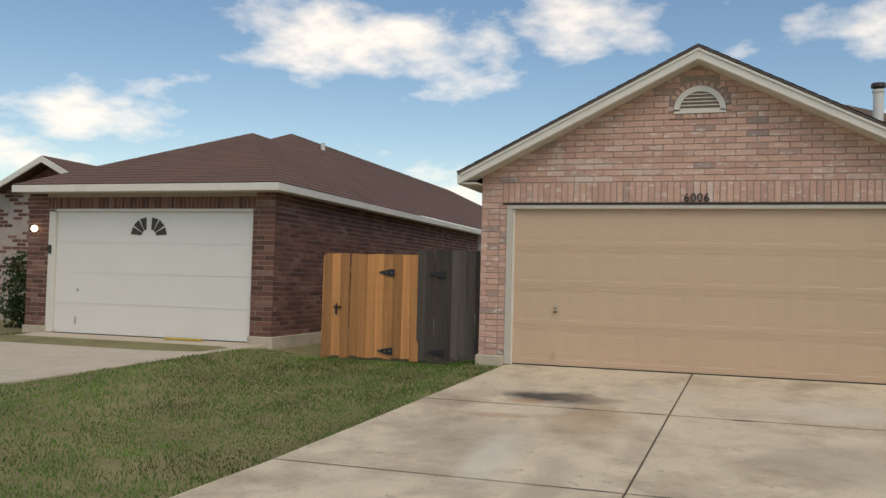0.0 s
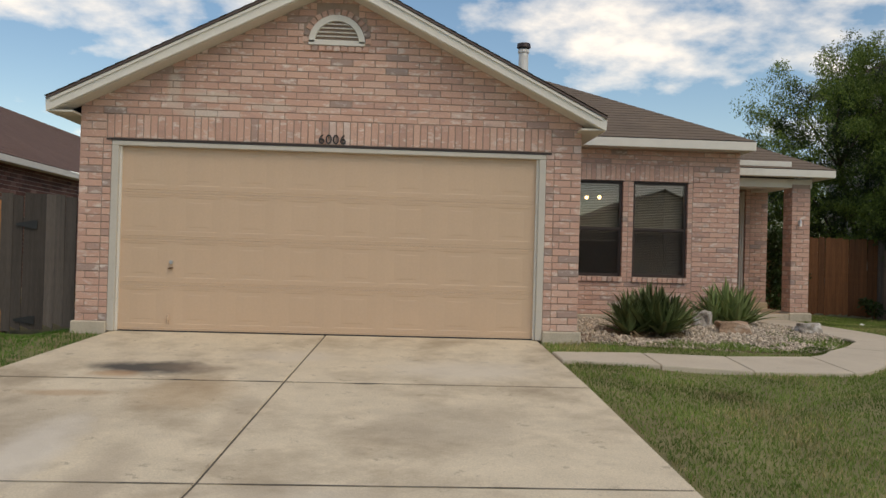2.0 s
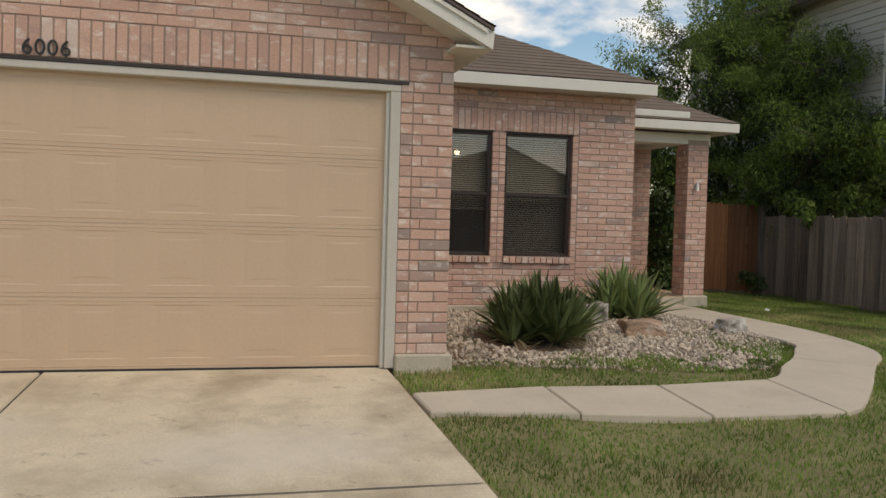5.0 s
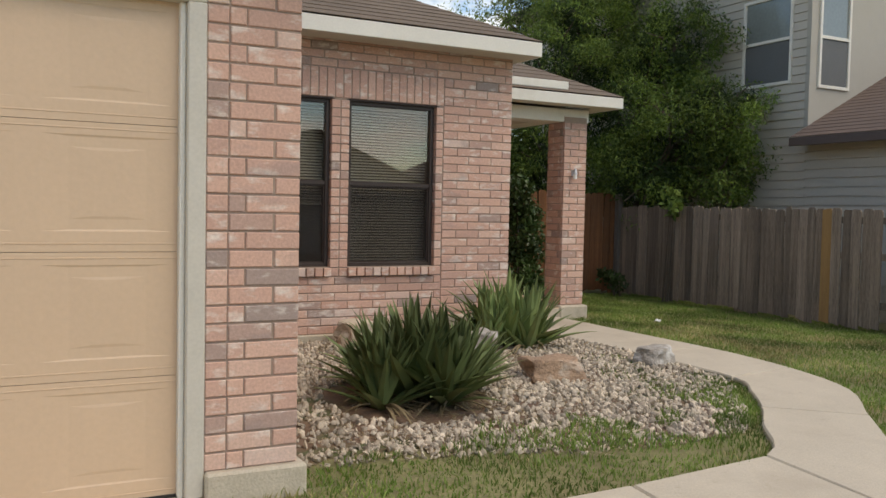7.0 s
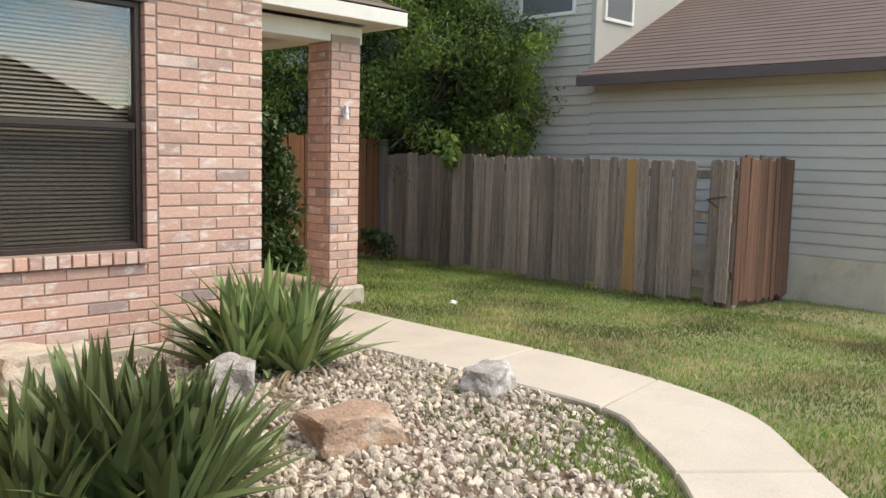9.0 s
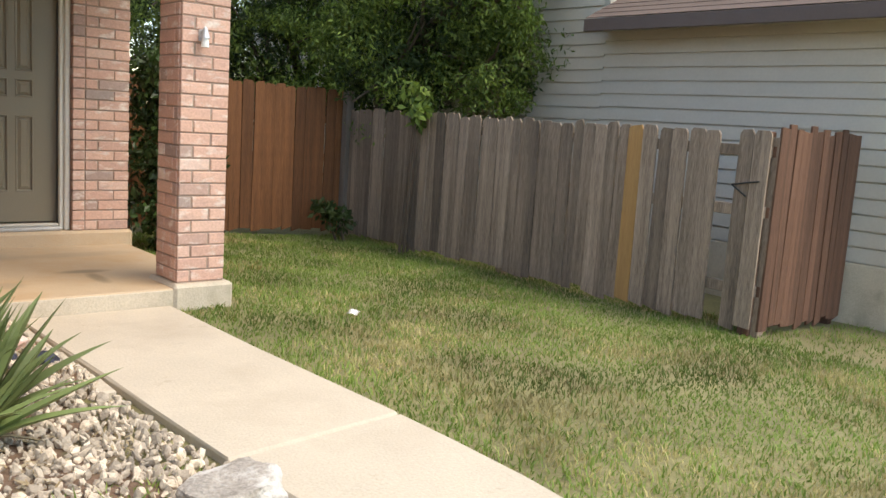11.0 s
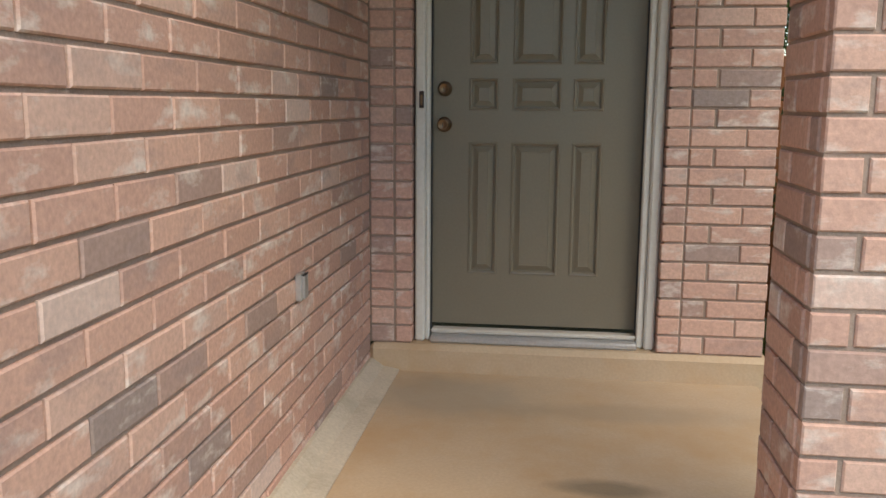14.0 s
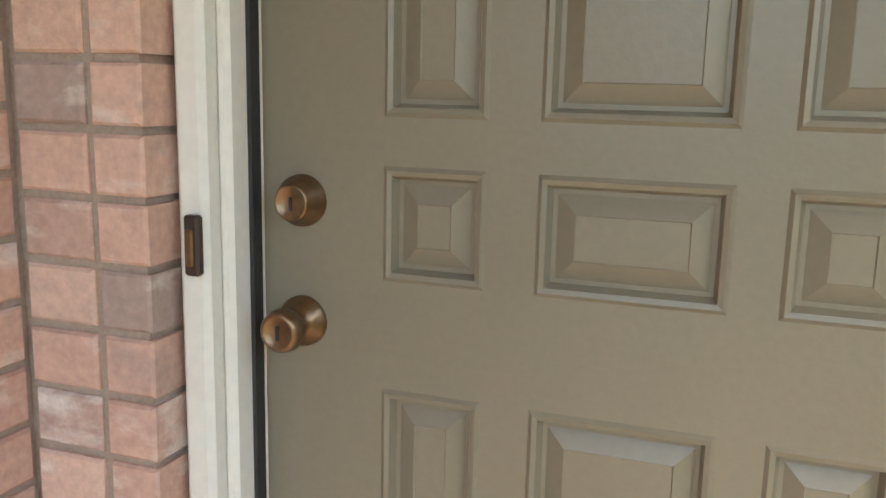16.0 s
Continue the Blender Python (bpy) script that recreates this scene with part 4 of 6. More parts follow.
def letters(name, text, size, m, material, parent=None, depth=0.006):
    cu = bpy.data.curves.new(name, "FONT")
    cu.body, cu.size, cu.extrude, cu.align_x, cu.align_y = text, size, depth, "CENTER", "CENTER"
    tmp = bpy.data.objects.new(name, cu)
    scene.collection.objects.link(tmp)
    me = bpy.data.meshes.new_from_object(tmp.evaluated_get(bpy.context.evaluated_depsgraph_get()))
    bpy.data.objects.remove(tmp)
    me.materials.clear()
    me.materials.append(material)
    ob = new(name, me)
    if parent is not None:
        ob.parent = parent
    ob.matrix_local = m
    return ob


number = base_at("house_number", 0, -0.012, 2.262, "black metal house number 6006 above the garage door", "house number")
for i, ch in enumerate("6006"):
    letters("digit", ch, 0.155, pose((i - 1.5) * 0.082, 0, 0, 90, 0, 0), M_BLACK, number)

vent = base_at("gable_vent", 0.02, 0.0, 3.385, "half-round off-white louvred gable vent with brick sill", "vent")


def half_ring(r0, r1, y0, y1, seg=24):
    bm = bmesh.new()
    rows = []
    for i in range(seg + 1):
        a = math.pi * i / seg
        rows.append([bm.verts.new((r * math.cos(a), y, r * math.sin(a))) for r, y in ((r0, y0), (r1, y0), (r1, y1), (r0, y1))])
    for a, b in zip(rows, rows[1:]):
        for i in range(4):
            bm.faces.new((a[i], a[(i + 1) % 4], b[(i + 1) % 4], b[i]))
    bmesh.ops.recalc_face_normals(bm, faces=bm.faces[:])
    return bm


part("frame", half_ring(0.255, 0.325, -0.035, 0.03), M_WHITE, vent)
part("bottom_rail", boxed(-0.325, 0.325, -0.035, 0.03, -0.03, 0.025, 0.004), M_WHITE, vent)
# black half-disc stands in for the shade behind the slats
bm = bmesh.new()
for i in range(24):
    a0, a1 = math.pi * i / 24, math.pi * (i + 1) / 24
    bm.faces.new([bm.verts.new((r * math.cos(a), 0.05, r * math.sin(a))) for r, a in ((0.01, a0), (0.3, a0), (0.3, a1), (0.01, a1))])
part("backing", bm, M_BLACK, vent, "black sheet standing in for the shade behind the louvres")
for i in range(5):
    z = 0.03 + i * 0.048
    hw = math.sqrt(max(0.01, 0.262 ** 2 - z * z))
    part("slat", boxed(-hw, hw, -0.014, 0.010, -0.007, 0.006, 0.003, Matrix.Translation((0, -0.008, z)) @ Euler((radians(24), 0, 0)).to_matrix().to_4x4()), M_WHITE, vent)
arch_b = brick_mesh(0.055, 0.07)
for i in range(15):
    a = math.pi * (i + 0.5) / 15
    ob = new("arch_brick", arch_b)
    ob.parent = vent
    ob.matrix_local = pose(0.366 * math.cos(a), -0.004, 0.366 * math.sin(a)) @ Euler((0, math.pi / 2 - a, 0)).to_matrix().to_4x4()
for i in range(9):
    ob = new("sill_brick", brick_mesh(0.072, 0.06))
    ob.parent = vent
    ob.matrix_local = pose(-0.336 + i * 0.084, -0.02, -0.063)

flue = base_at("flue_pipe", 2.9, 5.0, 3.75, "white metal flue pipe with a dark storm cap", "flue")
part("pipe", tube(bmesh.new(), (0, 0, -0.1), (0, 0, 0.86), 0.085, seg=20), M_WMETAL, flue)
part("collar", tube(bmesh.new(), (0, 0, 0.84), (0, 0, 0.89), 0.10, seg=20), M_WMETAL, flue)
part("cap", tube(bmesh.new(), (0, 0, 0.93), (0, 0, 1.0), 0.125, 0.115, seg=20), M_FRAME, flue, "dark storm cap")
part("cap_band", tube(bmesh.new(), (0, 0, 0.89), (0, 0, 0.93), 0.085, seg=20), M_BLACK, flue)


# ---- windows ----
def window(x0, x1, group):
    w = base_at("window", (x0 + x1) / 2, WY + 0.07, WZ0, "dark bronze single-hung window with closed blinds and a screen", "window", group)
    hw, h = (x1 - x0) / 2, WZ1 - WZ0
    part("frame", boxed(-hw, -hw + 0.035, -0.02, 0.06, 0, h, 0.003), M_FRAME, w)
    part("frame", boxed(hw - 0.035, hw, -0.02, 0.06, 0, h, 0.003), M_FRAME, w)
    part("frame", boxed(-hw + 0.035, hw - 0.035, -0.02, 0.06, 0, 0.035, 0.003), M_FRAME, w)
    part("frame", boxed(-hw + 0.035, hw - 0.035, -0.02, 0.06, h - 0.035, h, 0.003), M_FRAME, w)
    mid = 0.775
    part("meeting_rail", boxed(-hw + 0.035, hw - 0.035, -0.015, 0.045, mid - 0.02, mid + 0.02, 0.003), M_FRAME, w)
    for z0, z1, y in ((0.035, mid - 0.02, 0.03), (mid + 0.02, h - 0.035, 0.01)):
        p = part("pane", boxed(-hw + 0.035, hw - 0.035, y, y + 0.004, z0, z1), M_GLASS, w)
        p.visible_shadow = False
    sx0, sx1, sz0, sz1 = -hw + 0.036, hw - 0.036, 0.036, mid - 0.021
    bm = boxed(sx0, sx1, 0.0, 0.0015, sz0, sz1)
    for q in ((sx0, sx0 + 0.012, sz0, sz1), (sx1 - 0.012, sx1, sz0, sz1), (sx0 + 0.012, sx1 - 0.012, sz0, sz0 + 0.012), (sx0 + 0.012, sx1 - 0.012, sz1 - 0.012, sz1)):
        part("screen_frame", boxed(q[0], q[1], -0.004, 0.008, q[2], q[3], 0.002), M_FRAME, w)
    part("screen", bm, M_SCREEN, w, "dark insect screen over the lower sash")
    n = 11
    for i in range(n):
        ob = new("sill_brick", brick_mesh((2 * hw + 0.02) / n - 0.01, 0.075))
        ob.parent = w
        ob.matrix_local = pose(-hw - 0.01 + (i + 0.5) * (2 * hw + 0.02) / n, -0.115, -0.045)
    part("sill_bed", boxed(-hw, hw, -0.09, -0.0, -0.085, -0.004), M_MORTAR, w)
    part("lintel", boxed(-hw - 0.03, hw + 0.03, -0.068, 0.05, h + 0.001, h + 0.010), M_FRAME, w)
    return w


def blind(x0, x1, z_low):
    b = base_at("window_blind", (x0 + x1) / 2, WY + 0.19, WZ0, "beige horizontal slat blind behind the window", "blind", "window blinds")
    hw, h = (x1 - x0) / 2 - 0.02, WZ1 - WZ0
    part("headrail", boxed(-hw, hw, -0.02, 0.02, h - 0.05, h - 0.01, 0.003), M_BLIND, b)
    first = boxed(-hw, hw, -0.012, 0.012, -0.0012, 0.0012, 0, Euler((radians(38), 0, 0)).to_matrix().to_4x4())
    sl0 = part("slat", first, M_BLIND, b)
    sl0.location.z = z_low
    z = z_low + 0.027
    while z < h - 0.05:
        ob = new("slat", sl0.data)
        ob.parent = b
        ob.location.z = z
        z += 0.027
    part("bottom_rail", boxed(-hw, hw, -0.014, 0.014, z_low - 0.03, z_low - 0.012, 0.003), M_BLIND, b)


window(*W1, "front windows"), window(*W2, "front windows")
blind(*W2, 0.03)
blind(*W1, 0.95 - 0.35)
lamp = base_at("chandelier", 4.35, 6.0, 2.6, "small ceiling chandelier with lit bulbs seen through the window", "lamp")
part("rod", tube(bmesh.new(), (0, 0, 0), (0, 0, -0.35), 0.01), M_BRONZE, lamp)
for i, (dx, dy) in enumerate(((-0.2, 0), (0.2, 0), (0, 0.2))):
    part("arm", tube(bmesh.new(), (0, 0, -0.33), (dx, dy, -0.4), 0.008), M_BRONZE, lamp)
    bm = bmesh.new()
    bmesh.ops.create_uvsphere(bm, u_segments=12, v_segments=8, radius=0.035, matrix=Matrix.Translation((dx, dy, -0.43)))
    part("bulb", bm, M_BULB, lamp, "glowing bulb")


# ---- porch column, lamp, entry door ----
col = base_at("porch_column", 7.825, 4.865, 0.0, "square pink brick porch column on a concrete base", "column")
CX0, CX1, CY0, CY1 = 7.655, 7.99, 4.70, 5.05
part("core", boxed(CX0 - 7.825 + R, CX1 - 7.825 - R, CY0 - 4.865 + R, CY1 - 4.865 - R, 0.13, 2.40), M_MORTAR, col)
part("base_block", boxed(-0.205, 0.205, -0.225, 0.22, -0.16, 0.155, 0.02), M_FOUND, col, "pale concrete base block")
bpy.context.view_layer.update()
wx, wy = CX1 - CX0, CY1 - CY0
lay(col, (CX0, CY0, 0), (1, 0, 0), course_pieces(0, wx, 0.16, 2.335, "run", length=0.235, phase=0.09), 300, 21)
lay(col, (CX0, CY1 - 0.03, 0), (0, -1, 0), course_pieces(0, wy - 0.06, 0.16, 2.335, "run", length=0.235, phase=0.1), 300, 22)
lay(col, (CX1, CY0 + 0.03, 0), (0, 1, 0), course_pieces(0, wy - 0.06, 0.16, 2.335, "run", length=0.235, phase=0.1), 300, 23)
lay(col, (CX1, CY1, 0), (-1, 0, 0), course_pieces(0, wx, 0.16, 2.335, "run", length=0.235, phase=0.1), 300, 24)

sconce = base_at("wall_lantern", 7.79, 4.70, 1.70, "small grey metal wall lantern with a white glass shade", "lantern")
part("back_plate", boxed(-0.025, 0.025, -0.012, 0.0, 0.0, 0.075, 0.005), M_STEEL, sconce)
bm = tube(bmesh.new(), (0, -0.01, 0.06), (0, -0.05, 0.085), 0.008)
tube(bm, (0, -0.05, 0.085), (0, -0.05, 0.02), 0.012, 0.03)
part("hood", bm, M_STEEL, sconce, "grey metal hood and arm")
part("shade", tube(bmesh.new(), (0, -0.05, 0.02), (0, -0.05, -0.035), 0.02, 0.025), M_PAPER, sconce, "white glass shade")

DCX = 7.053
door = base_at("front_door", DCX, 6.68, 0.27, "olive grey painted panelled steel front door, closed", "door")
dx0, dx1, dtop = -0.468, 0.461, 2.07
cols = [(-0.299, -0.171), (-0.111, 0.101), (0.152, 0.282)]
rows = [(0.28, 0.870), (1.008, 1.148), (1.206, 1.93)]
pw = [(a, b, z0, z1) for z0, z1 in rows for a, b in cols]
leaf = part("leaf", cut_sheet(dx0, dx1, 0.045, dtop, 0.0, pw, 0.045), M_OLIVE, door)
for q in pw:
    x0, x1, z0, z1 = q
    bm = bmesh.new()
    rings = []
    for k, dy in ((0, 0.0), (0.005, -0.004), (0.011, -0.002), (0.016, 0.013), (0.019, 0.013), (0.043, 0.002), (0.0445, 0.0035)):
        rings.append([bm.verts.new(v) for v in ((x0 + k, dy, z0 + k), (x1 - k, dy, z0 + k), (x1 - k, dy, z1 - k), (x0 + k, dy, z1 - k))])
    for a, b in zip(rings, rings[1:]):
        for i in range(4):
            bm.faces.new((a[i], a[(i + 1) % 4], b[(i + 1) % 4], b[i]))
    bm.faces.new(rings[-1])
    bmesh.ops.recalc_face_normals(bm, faces=bm.faces[:])
    part("panel", bm, M_OLIVE, leaf)


def turned(name, prof, at, material, parent, label=""):
    """A turned fitting whose axis runs out of the door."""
    bm = bmesh.new()
    seg = 24
    rows_ = [[bm.verts.new((at[0] + r * math.cos(2 * math.pi * i / seg), at[1] - d, at[2] + r * math.sin(2 * math.pi * i / seg))) for i in range(seg)] for r, d in prof]
    for a, b in zip(rows_, rows_[1:]):
        for i in range(seg):
            bm.faces.new((a[i], a[(i + 1) % seg], b[(i + 1) % seg], b[i]))
    bm.faces.new(rows_[-1])
    bmesh.ops.recalc_face_normals(bm, faces=bm.faces[:])
    for f in bm.faces:
        f.smooth = True
    return part(name, bm, material, parent, label)


KX = 6.645 - DCX
bolt = turned("deadbolt", [(0.033, 0), (0.032, 0.008), (0.025, 0.016), (0.023, 0.030), (0.021, 0.033), (0.0195, 0.031), (0.001, 0.031)], (KX, 0, 1.370 - 0.27), M_BRONZE, door, "aged brass deadbolt")
part("keyway", boxed(KX - 0.002, KX + 0.002, -0.0325, -0.031, 1.360 - 0.27, 1.377 - 0.27), M_BLACK, bolt)
knob = turned("knob", [(0.033, 0), (0.032, 0.007), (0.018, 0.014), (0.0135, 0.022), (0.014, 0.032), (0.024, 0.040), (0.0275, 0.052), (0.025, 0.064), (0.020, 0.068), (0.0185, 0.066), (0.001, 0.066)], (KX, 0, 1.216 - 0.27), M_BRONZE, door, "aged brass door knob")
part("keyway", boxed(KX - 0.002, KX + 0.002, -0.068, -0.066, 1.207 - 0.27, 1.225 - 0.27), M_BLACK, knob)
frame_d = base_at("door_frame", DCX, 6.594, 0.25, "weathered off-white door casing with threshold", "door frame", "", 0, "structure")
for s, a, b in ((-1, 6.529, 6.590), (1, 7.508, 7.583)):
    x0, x1 = a - DCX, b - DCX
    o0, o1 = (x0, x0 + 0.042) if s < 0 else (x1 - 0.044, x1)
    i0, i1 = (x0 + 0.042, x1 - 0.0) if s < 0 else (x0, x1 - 0.044)
    part("brickmould", boxed(o0, o1, -0.012, 0.08, 0.0, 2.17, 0.008), M_WHITE, frame_d)
    part("jamb", boxed(i0, i1, 0.012, 0.12, 0.0, 2.14, 0.006), M_WHITE, frame_d)
    e0, e1 = (i1, i1 + 0.006) if s < 0 else (i0 - 0.006, i0)
    part("weatherstrip", boxed(min(e0, e1), max(e0, e1), 0.05, 0.07, 0.04, 2.1), M_BLACK, frame_d)
part("head", boxed(-0.455, 0.455, -0.022, 0.12, 2.08, 2.14, 0.006), M_WHITE, frame_d)
part("threshold", boxed(-0.455, 0.455, -0.035, 0.13, 0.0, 0.03, 0.008), M_STEEL, frame_d, "aluminium threshold")
part("threshold_lip", boxed(-0.455, 0.455, 0.02, 0.08, 0.031, 0.052, 0.006), M_TRIM, frame_d)
bell = base_at("doorbell", 6.558, 6.578, 1.323, "small brass doorbell button on the door casing", "doorbell")
part("plate", boxed(-0.010, 0.010, -0.010, 0.004, -0.036, 0.036, 0.003), M_FRAME, bell)
part("button", boxed(-0.005, 0.005, -0.014, -0.009, -0.024, 0.020, 0.002), M_BRONZE, bell, "worn brass push bar")
outlet = base_at("outdoor_outlet", 6.335, 5.443, 0.737, "grey weatherproof outlet cover on the brick wall", "outlet")
part("box", boxed(0.0, 0.022, -0.028, 0.028, -0.045, 0.042, 0.005), M_STEEL, outlet)
part("cover", boxed(0.022, 0.03, -0.024, 0.024, -0.04, 0.037, 0.004), M_STEEL, outlet, "hinged grey cover")
part("hinge", tube(bmesh.new(), (0.027, -0.022, 0.039), (0.027, 0.022, 0.039), 0.004, seg=8), M_BLACK, outlet)


# ---- fences ----
def board_mesh(w, h, t, style, seed, material):
    """A fence board with dog-eared or ragged top and slightly uneven edges."""
    rng = random.Random(seed)
    bm = bmesh.new()
    c = 0.022 if style == "ear" else 0.006
    tops = [(-w / 2, h - c - rng.uniform(0, .01)), (-w / 2 + c, h - rng.uniform(0, .012)), (w / 2 - c, h - rng.uniform(0, .012)), (w / 2, h - c - rng.uniform(0, .01))]
    poly = [(-w / 2, 0.0 + rng.uniform(0, .03)), (w / 2, rng.uniform(0, .03))] + [(w / 2 + rng.uniform(-.002, .002), h * k) for k in (0.35, 0.7)] + tops[::-1] + [(-w / 2 + rng.uniform(-.002, .002), h * k) for k in (0.7, 0.35)]
    prism(bm, poly, -t / 2, t / 2, "y")
    return mesh_of("board", bm, material)


def fence(name, a, b, z0f, top, widths, material, label, seed, style="ear", rails=True, skip=(), special=None, post_mat=None, sag=0.02, side=1):
    """Upright boards from a to b, with rails and posts on the far side."""
    a, b = Vector((*a, 0)), Vector((*b, 0))
    d = b - a
    u = d.normalized()
    ang = math.degrees(math.atan2(u.y, u.x))
    f = base_at(name, a.x, a.y, 0, label, "fence", "", ang)
    rng = random.Random(seed)
    pos, i = 0.0, 0
    kinds = [board_mesh(w, 1.0, 0.018, style, seed + k, material) for k, w in enumerate(widths)]
    while pos < d.length - 0.03:
        k = rng.randrange(len(widths))
        w = 0.14 if special and i in special else widths[k]
        if i not in skip:
            q = a + u * (pos + w / 2)
            z0 = z0f(q.x, q.y) + 0.02 + rng.uniform(-.01, .04)
            h = top + rng.uniform(-sag, sag) - z0
            me = kinds[k]
            if special and i in special:
                me = board_mesh(w, 1.0, 0.018, style, seed + 50 + i, special[i])
            ob = new("board", me)
            ob.parent = f
            ob.matrix_local = pose(pos + w / 2, rng.uniform(-.004, .004), z0, rng.uniform(-.4, .4), rng.uniform(-.5, .5), rng.uniform(-2, 2)) @ Matrix.Diagonal((1, 1, h, 1))
        pos += w + rng.uniform(0.001, 0.007)
        i += 1
    if rails:
        for z in (0.15, 0.75, 1.2):
            part("rail", boxed(0, d.length, min(0.012 * side, 0.05 * side), max(0.012 * side, 0.05 * side), z, z + 0.085, 0.004), post_mat or material, f)
        n = max(1, round(d.length / 2.4))
        for k in range(n + 1):
            x = d.length * k / n
            part("post", boxed(x - 0.045, x + 0.045, min(0.051 * side, 0.14 * side), max(0.051 * side, 0.14 * side), -0.4, top - 0.05, 0.006), post_mat or material, f)
    return f


FX = 11.30
fence("board_fence", (FX, 2.72), (FX, 8.25), ground_z, 1.40, (0.115, 0.135, 0.14, 0.095), M_GREYWOOD, "weathered grey wooden board fence with one new orange board", 4, special={8: M_ORANGE}, skip=(2,), side=-1)
fence("fence_gate", (FX + 0.05, 2.68), (12.75, 2.72), ground_z, 1.44, (0.10, 0.12, 0.135), M_GATEWOOD, "rough reddish-brown wooden side gate, closed", 5, style="flat", sag=0.035)
bm = tube(bmesh.new(), (FX - 0.03, 2.76, 1.02), (FX - 0.03, 2.98, 0.98), 0.006)
tube(bm, (FX - 0.03, 2.98, 0.98), (FX - 0.02, 2.86, 0.90), 0.006)
tagged(part("gate_wire", bm, M_BLACK), "black looped wire latch hanging on the fence", "latch")
fence("back_fence", (8.3, 8.25), (FX, 8.25), ground_z, 1.62, (0.13, 0.14, 0.12), M_BROWNWOOD, "brown stained wooden privacy fence across the side yard", 6, rails=True)
part_post = boxed(FX - 0.06, FX + 0.04, 8.12, 8.22, -0.4, 1.60, 0.006)
tagged(part("fence_post", part_post, M_DARKWOOD), "dark weathered wooden corner fence post", "post")

# side gate by the garage: fresh cedar boards, then dark old boards
GYF = 0.62
gate = fence("cedar_gate", (-5.53, GYF), (-4.0, GYF), ground_z, 1.50, (0.14, 0.145, 0.135), M_CEDAR, "new orange cedar side gate with black hinges", 12, style="flat", sag=0.004, rails=True)
for z in (1.21, 0.03):
    bm = bmesh.new()
    prism(bm, [(1.17, z - 0.055), (1.17, z + 0.055), (1.12, z + 0.055), (0.93, z + 0.012), (0.93, z - 0.012), (1.12, z - 0.055)], -0.024, -0.014, "y")
    hg = part("hinge", bm, M_BLACK, gate, "black iron strap hinge")
    for hx in (0.97, 1.05, 1.13):
        part("screw", tube(bmesh.new(), (hx, -0.028, z), (hx, -0.023, z), 0.006, seg=8), M_STEEL, hg)
bm = boxed(0.22, 0.245, -0.04, -0.014, 0.56, 0.72, 0.004)
box(bm, 0.19, 0.31, -0.045, -0.014, 0.655, 0.68, 0.004)
part("latch", bm, M_BLACK, gate, "black gravity latch")
fence("old_fence", (-3.99, GYF), (-2.88, GYF), ground_z, 1.57, (0.13, 0.14, 0.115), M_DARKWOOD, "dark weathered old fence boards with iron hinges", 13, style="flat")
for z in (1.2, 0.05):
    bm = bmesh.new()
    prism(bm, [(-3.55, z - 0.05), (-3.55, z + 0.05), (-3.6, z + 0.05), (-3.8, z + 0.012), (-3.8, z - 0.012), (-3.6, z - 0.05)], GYF - 0.024, GYF - 0.014, "y")
    tagged(part("iron_hinge", bm, M_BLACK), "rusted black strap hinge on old fence boards", "hinge", "old hinges")


# ---- neighbouring houses ----
def siding(parent, a, b, z0, z1, material, holes=(), pitch=0.14, out=0.024):
    """Lapped siding boards on a wall from a to b (plan points), each its own board."""
    a, b = Vector((*a, 0)), Vector((*b, 0))
    d = b - a
    u = d.normalized()
    nrm = u.cross(Vector((0, 0, 1)))
    n = round((z1 - z0) / pitch)
    for i in range(n):
        za, zb = z0 + (z1 - z0) * i / n, z0 + (z1 - z0) * (i + 1) / n
        spans = [(0, d.length)]
        for h0, h1, hz0, hz1 in holes:
            if hz0 < (za + zb) / 2 < hz1:
                spans = [q for s in spans for q in ((s[0], min(s[1], h0)), (max(s[0], h1), s[1])) if q[1] - q[0] > 0.03]
        for s0, s1 in spans:
            bm = bmesh.new()
            p = [a + u * s0, a + u * s1]
            v = [bm.verts.new(q + nrm * o + Vector((0, 0, z))) for q in p for o, z in ((0, za), (out, za), (out * 0.55, zb - 0.015), (0.0, zb - 0.013))]
            bm.faces.new((v[0], v[4], v[5], v[1])), bm.faces.new((v[1], v[5], v[6], v[2])), bm.faces.new((v[2], v[6], v[7], v[3]))
            bm.faces.new((v[0], v[1], v[2], v[3])), bm.faces.new((v[4], v[7], v[6], v[5]))
            part("siding_board", bm, material, parent)


HX = 13.0
nb = base_at("neighbour_house", 15, 6, 0, "blue-grey vinyl-sided two-storey house behind the fence", "house")
nb.matrix_world = Matrix.Identity(4)
H1Y, H0Y = 5.72, 1.58
bm = bmesh.new()
box(bm, HX, HX + 6, H0Y, H1Y, -0.3, 2.62)
box(bm, HX, HX + 7, H1Y, 14.0, -0.3, 6.0)
part("wall", bm, M_SIDING, nb)
part("foundation", boxed(HX - 0.03, HX + 1, H0Y - 0.03, 14.0, -0.5, 0.32, 0.01), M_FOUND, nb)
siding(nb, (HX, H1Y), (HX, H0Y), 0.33, 2.45, M_SIDING)
siding(nb, (HX, 14.0), (HX, H1Y), 0.33, 5.9, M_SIDING, [(14.0 - 7.08, 14.0 - 6.05, 3.42, 4.86)])
part("corner_board", boxed(HX - 0.03, HX + 0.06, H0Y - 0.03, H0Y + 0.07, 0.33, 2.45, 0.004), M_SIDING, nb)
part("corner_board", boxed(HX - 0.035, HX + 0.07, H1Y - 0.035, H1Y + 0.05, 2.5, 5.9, 0.004), M_BEIGE, nb)
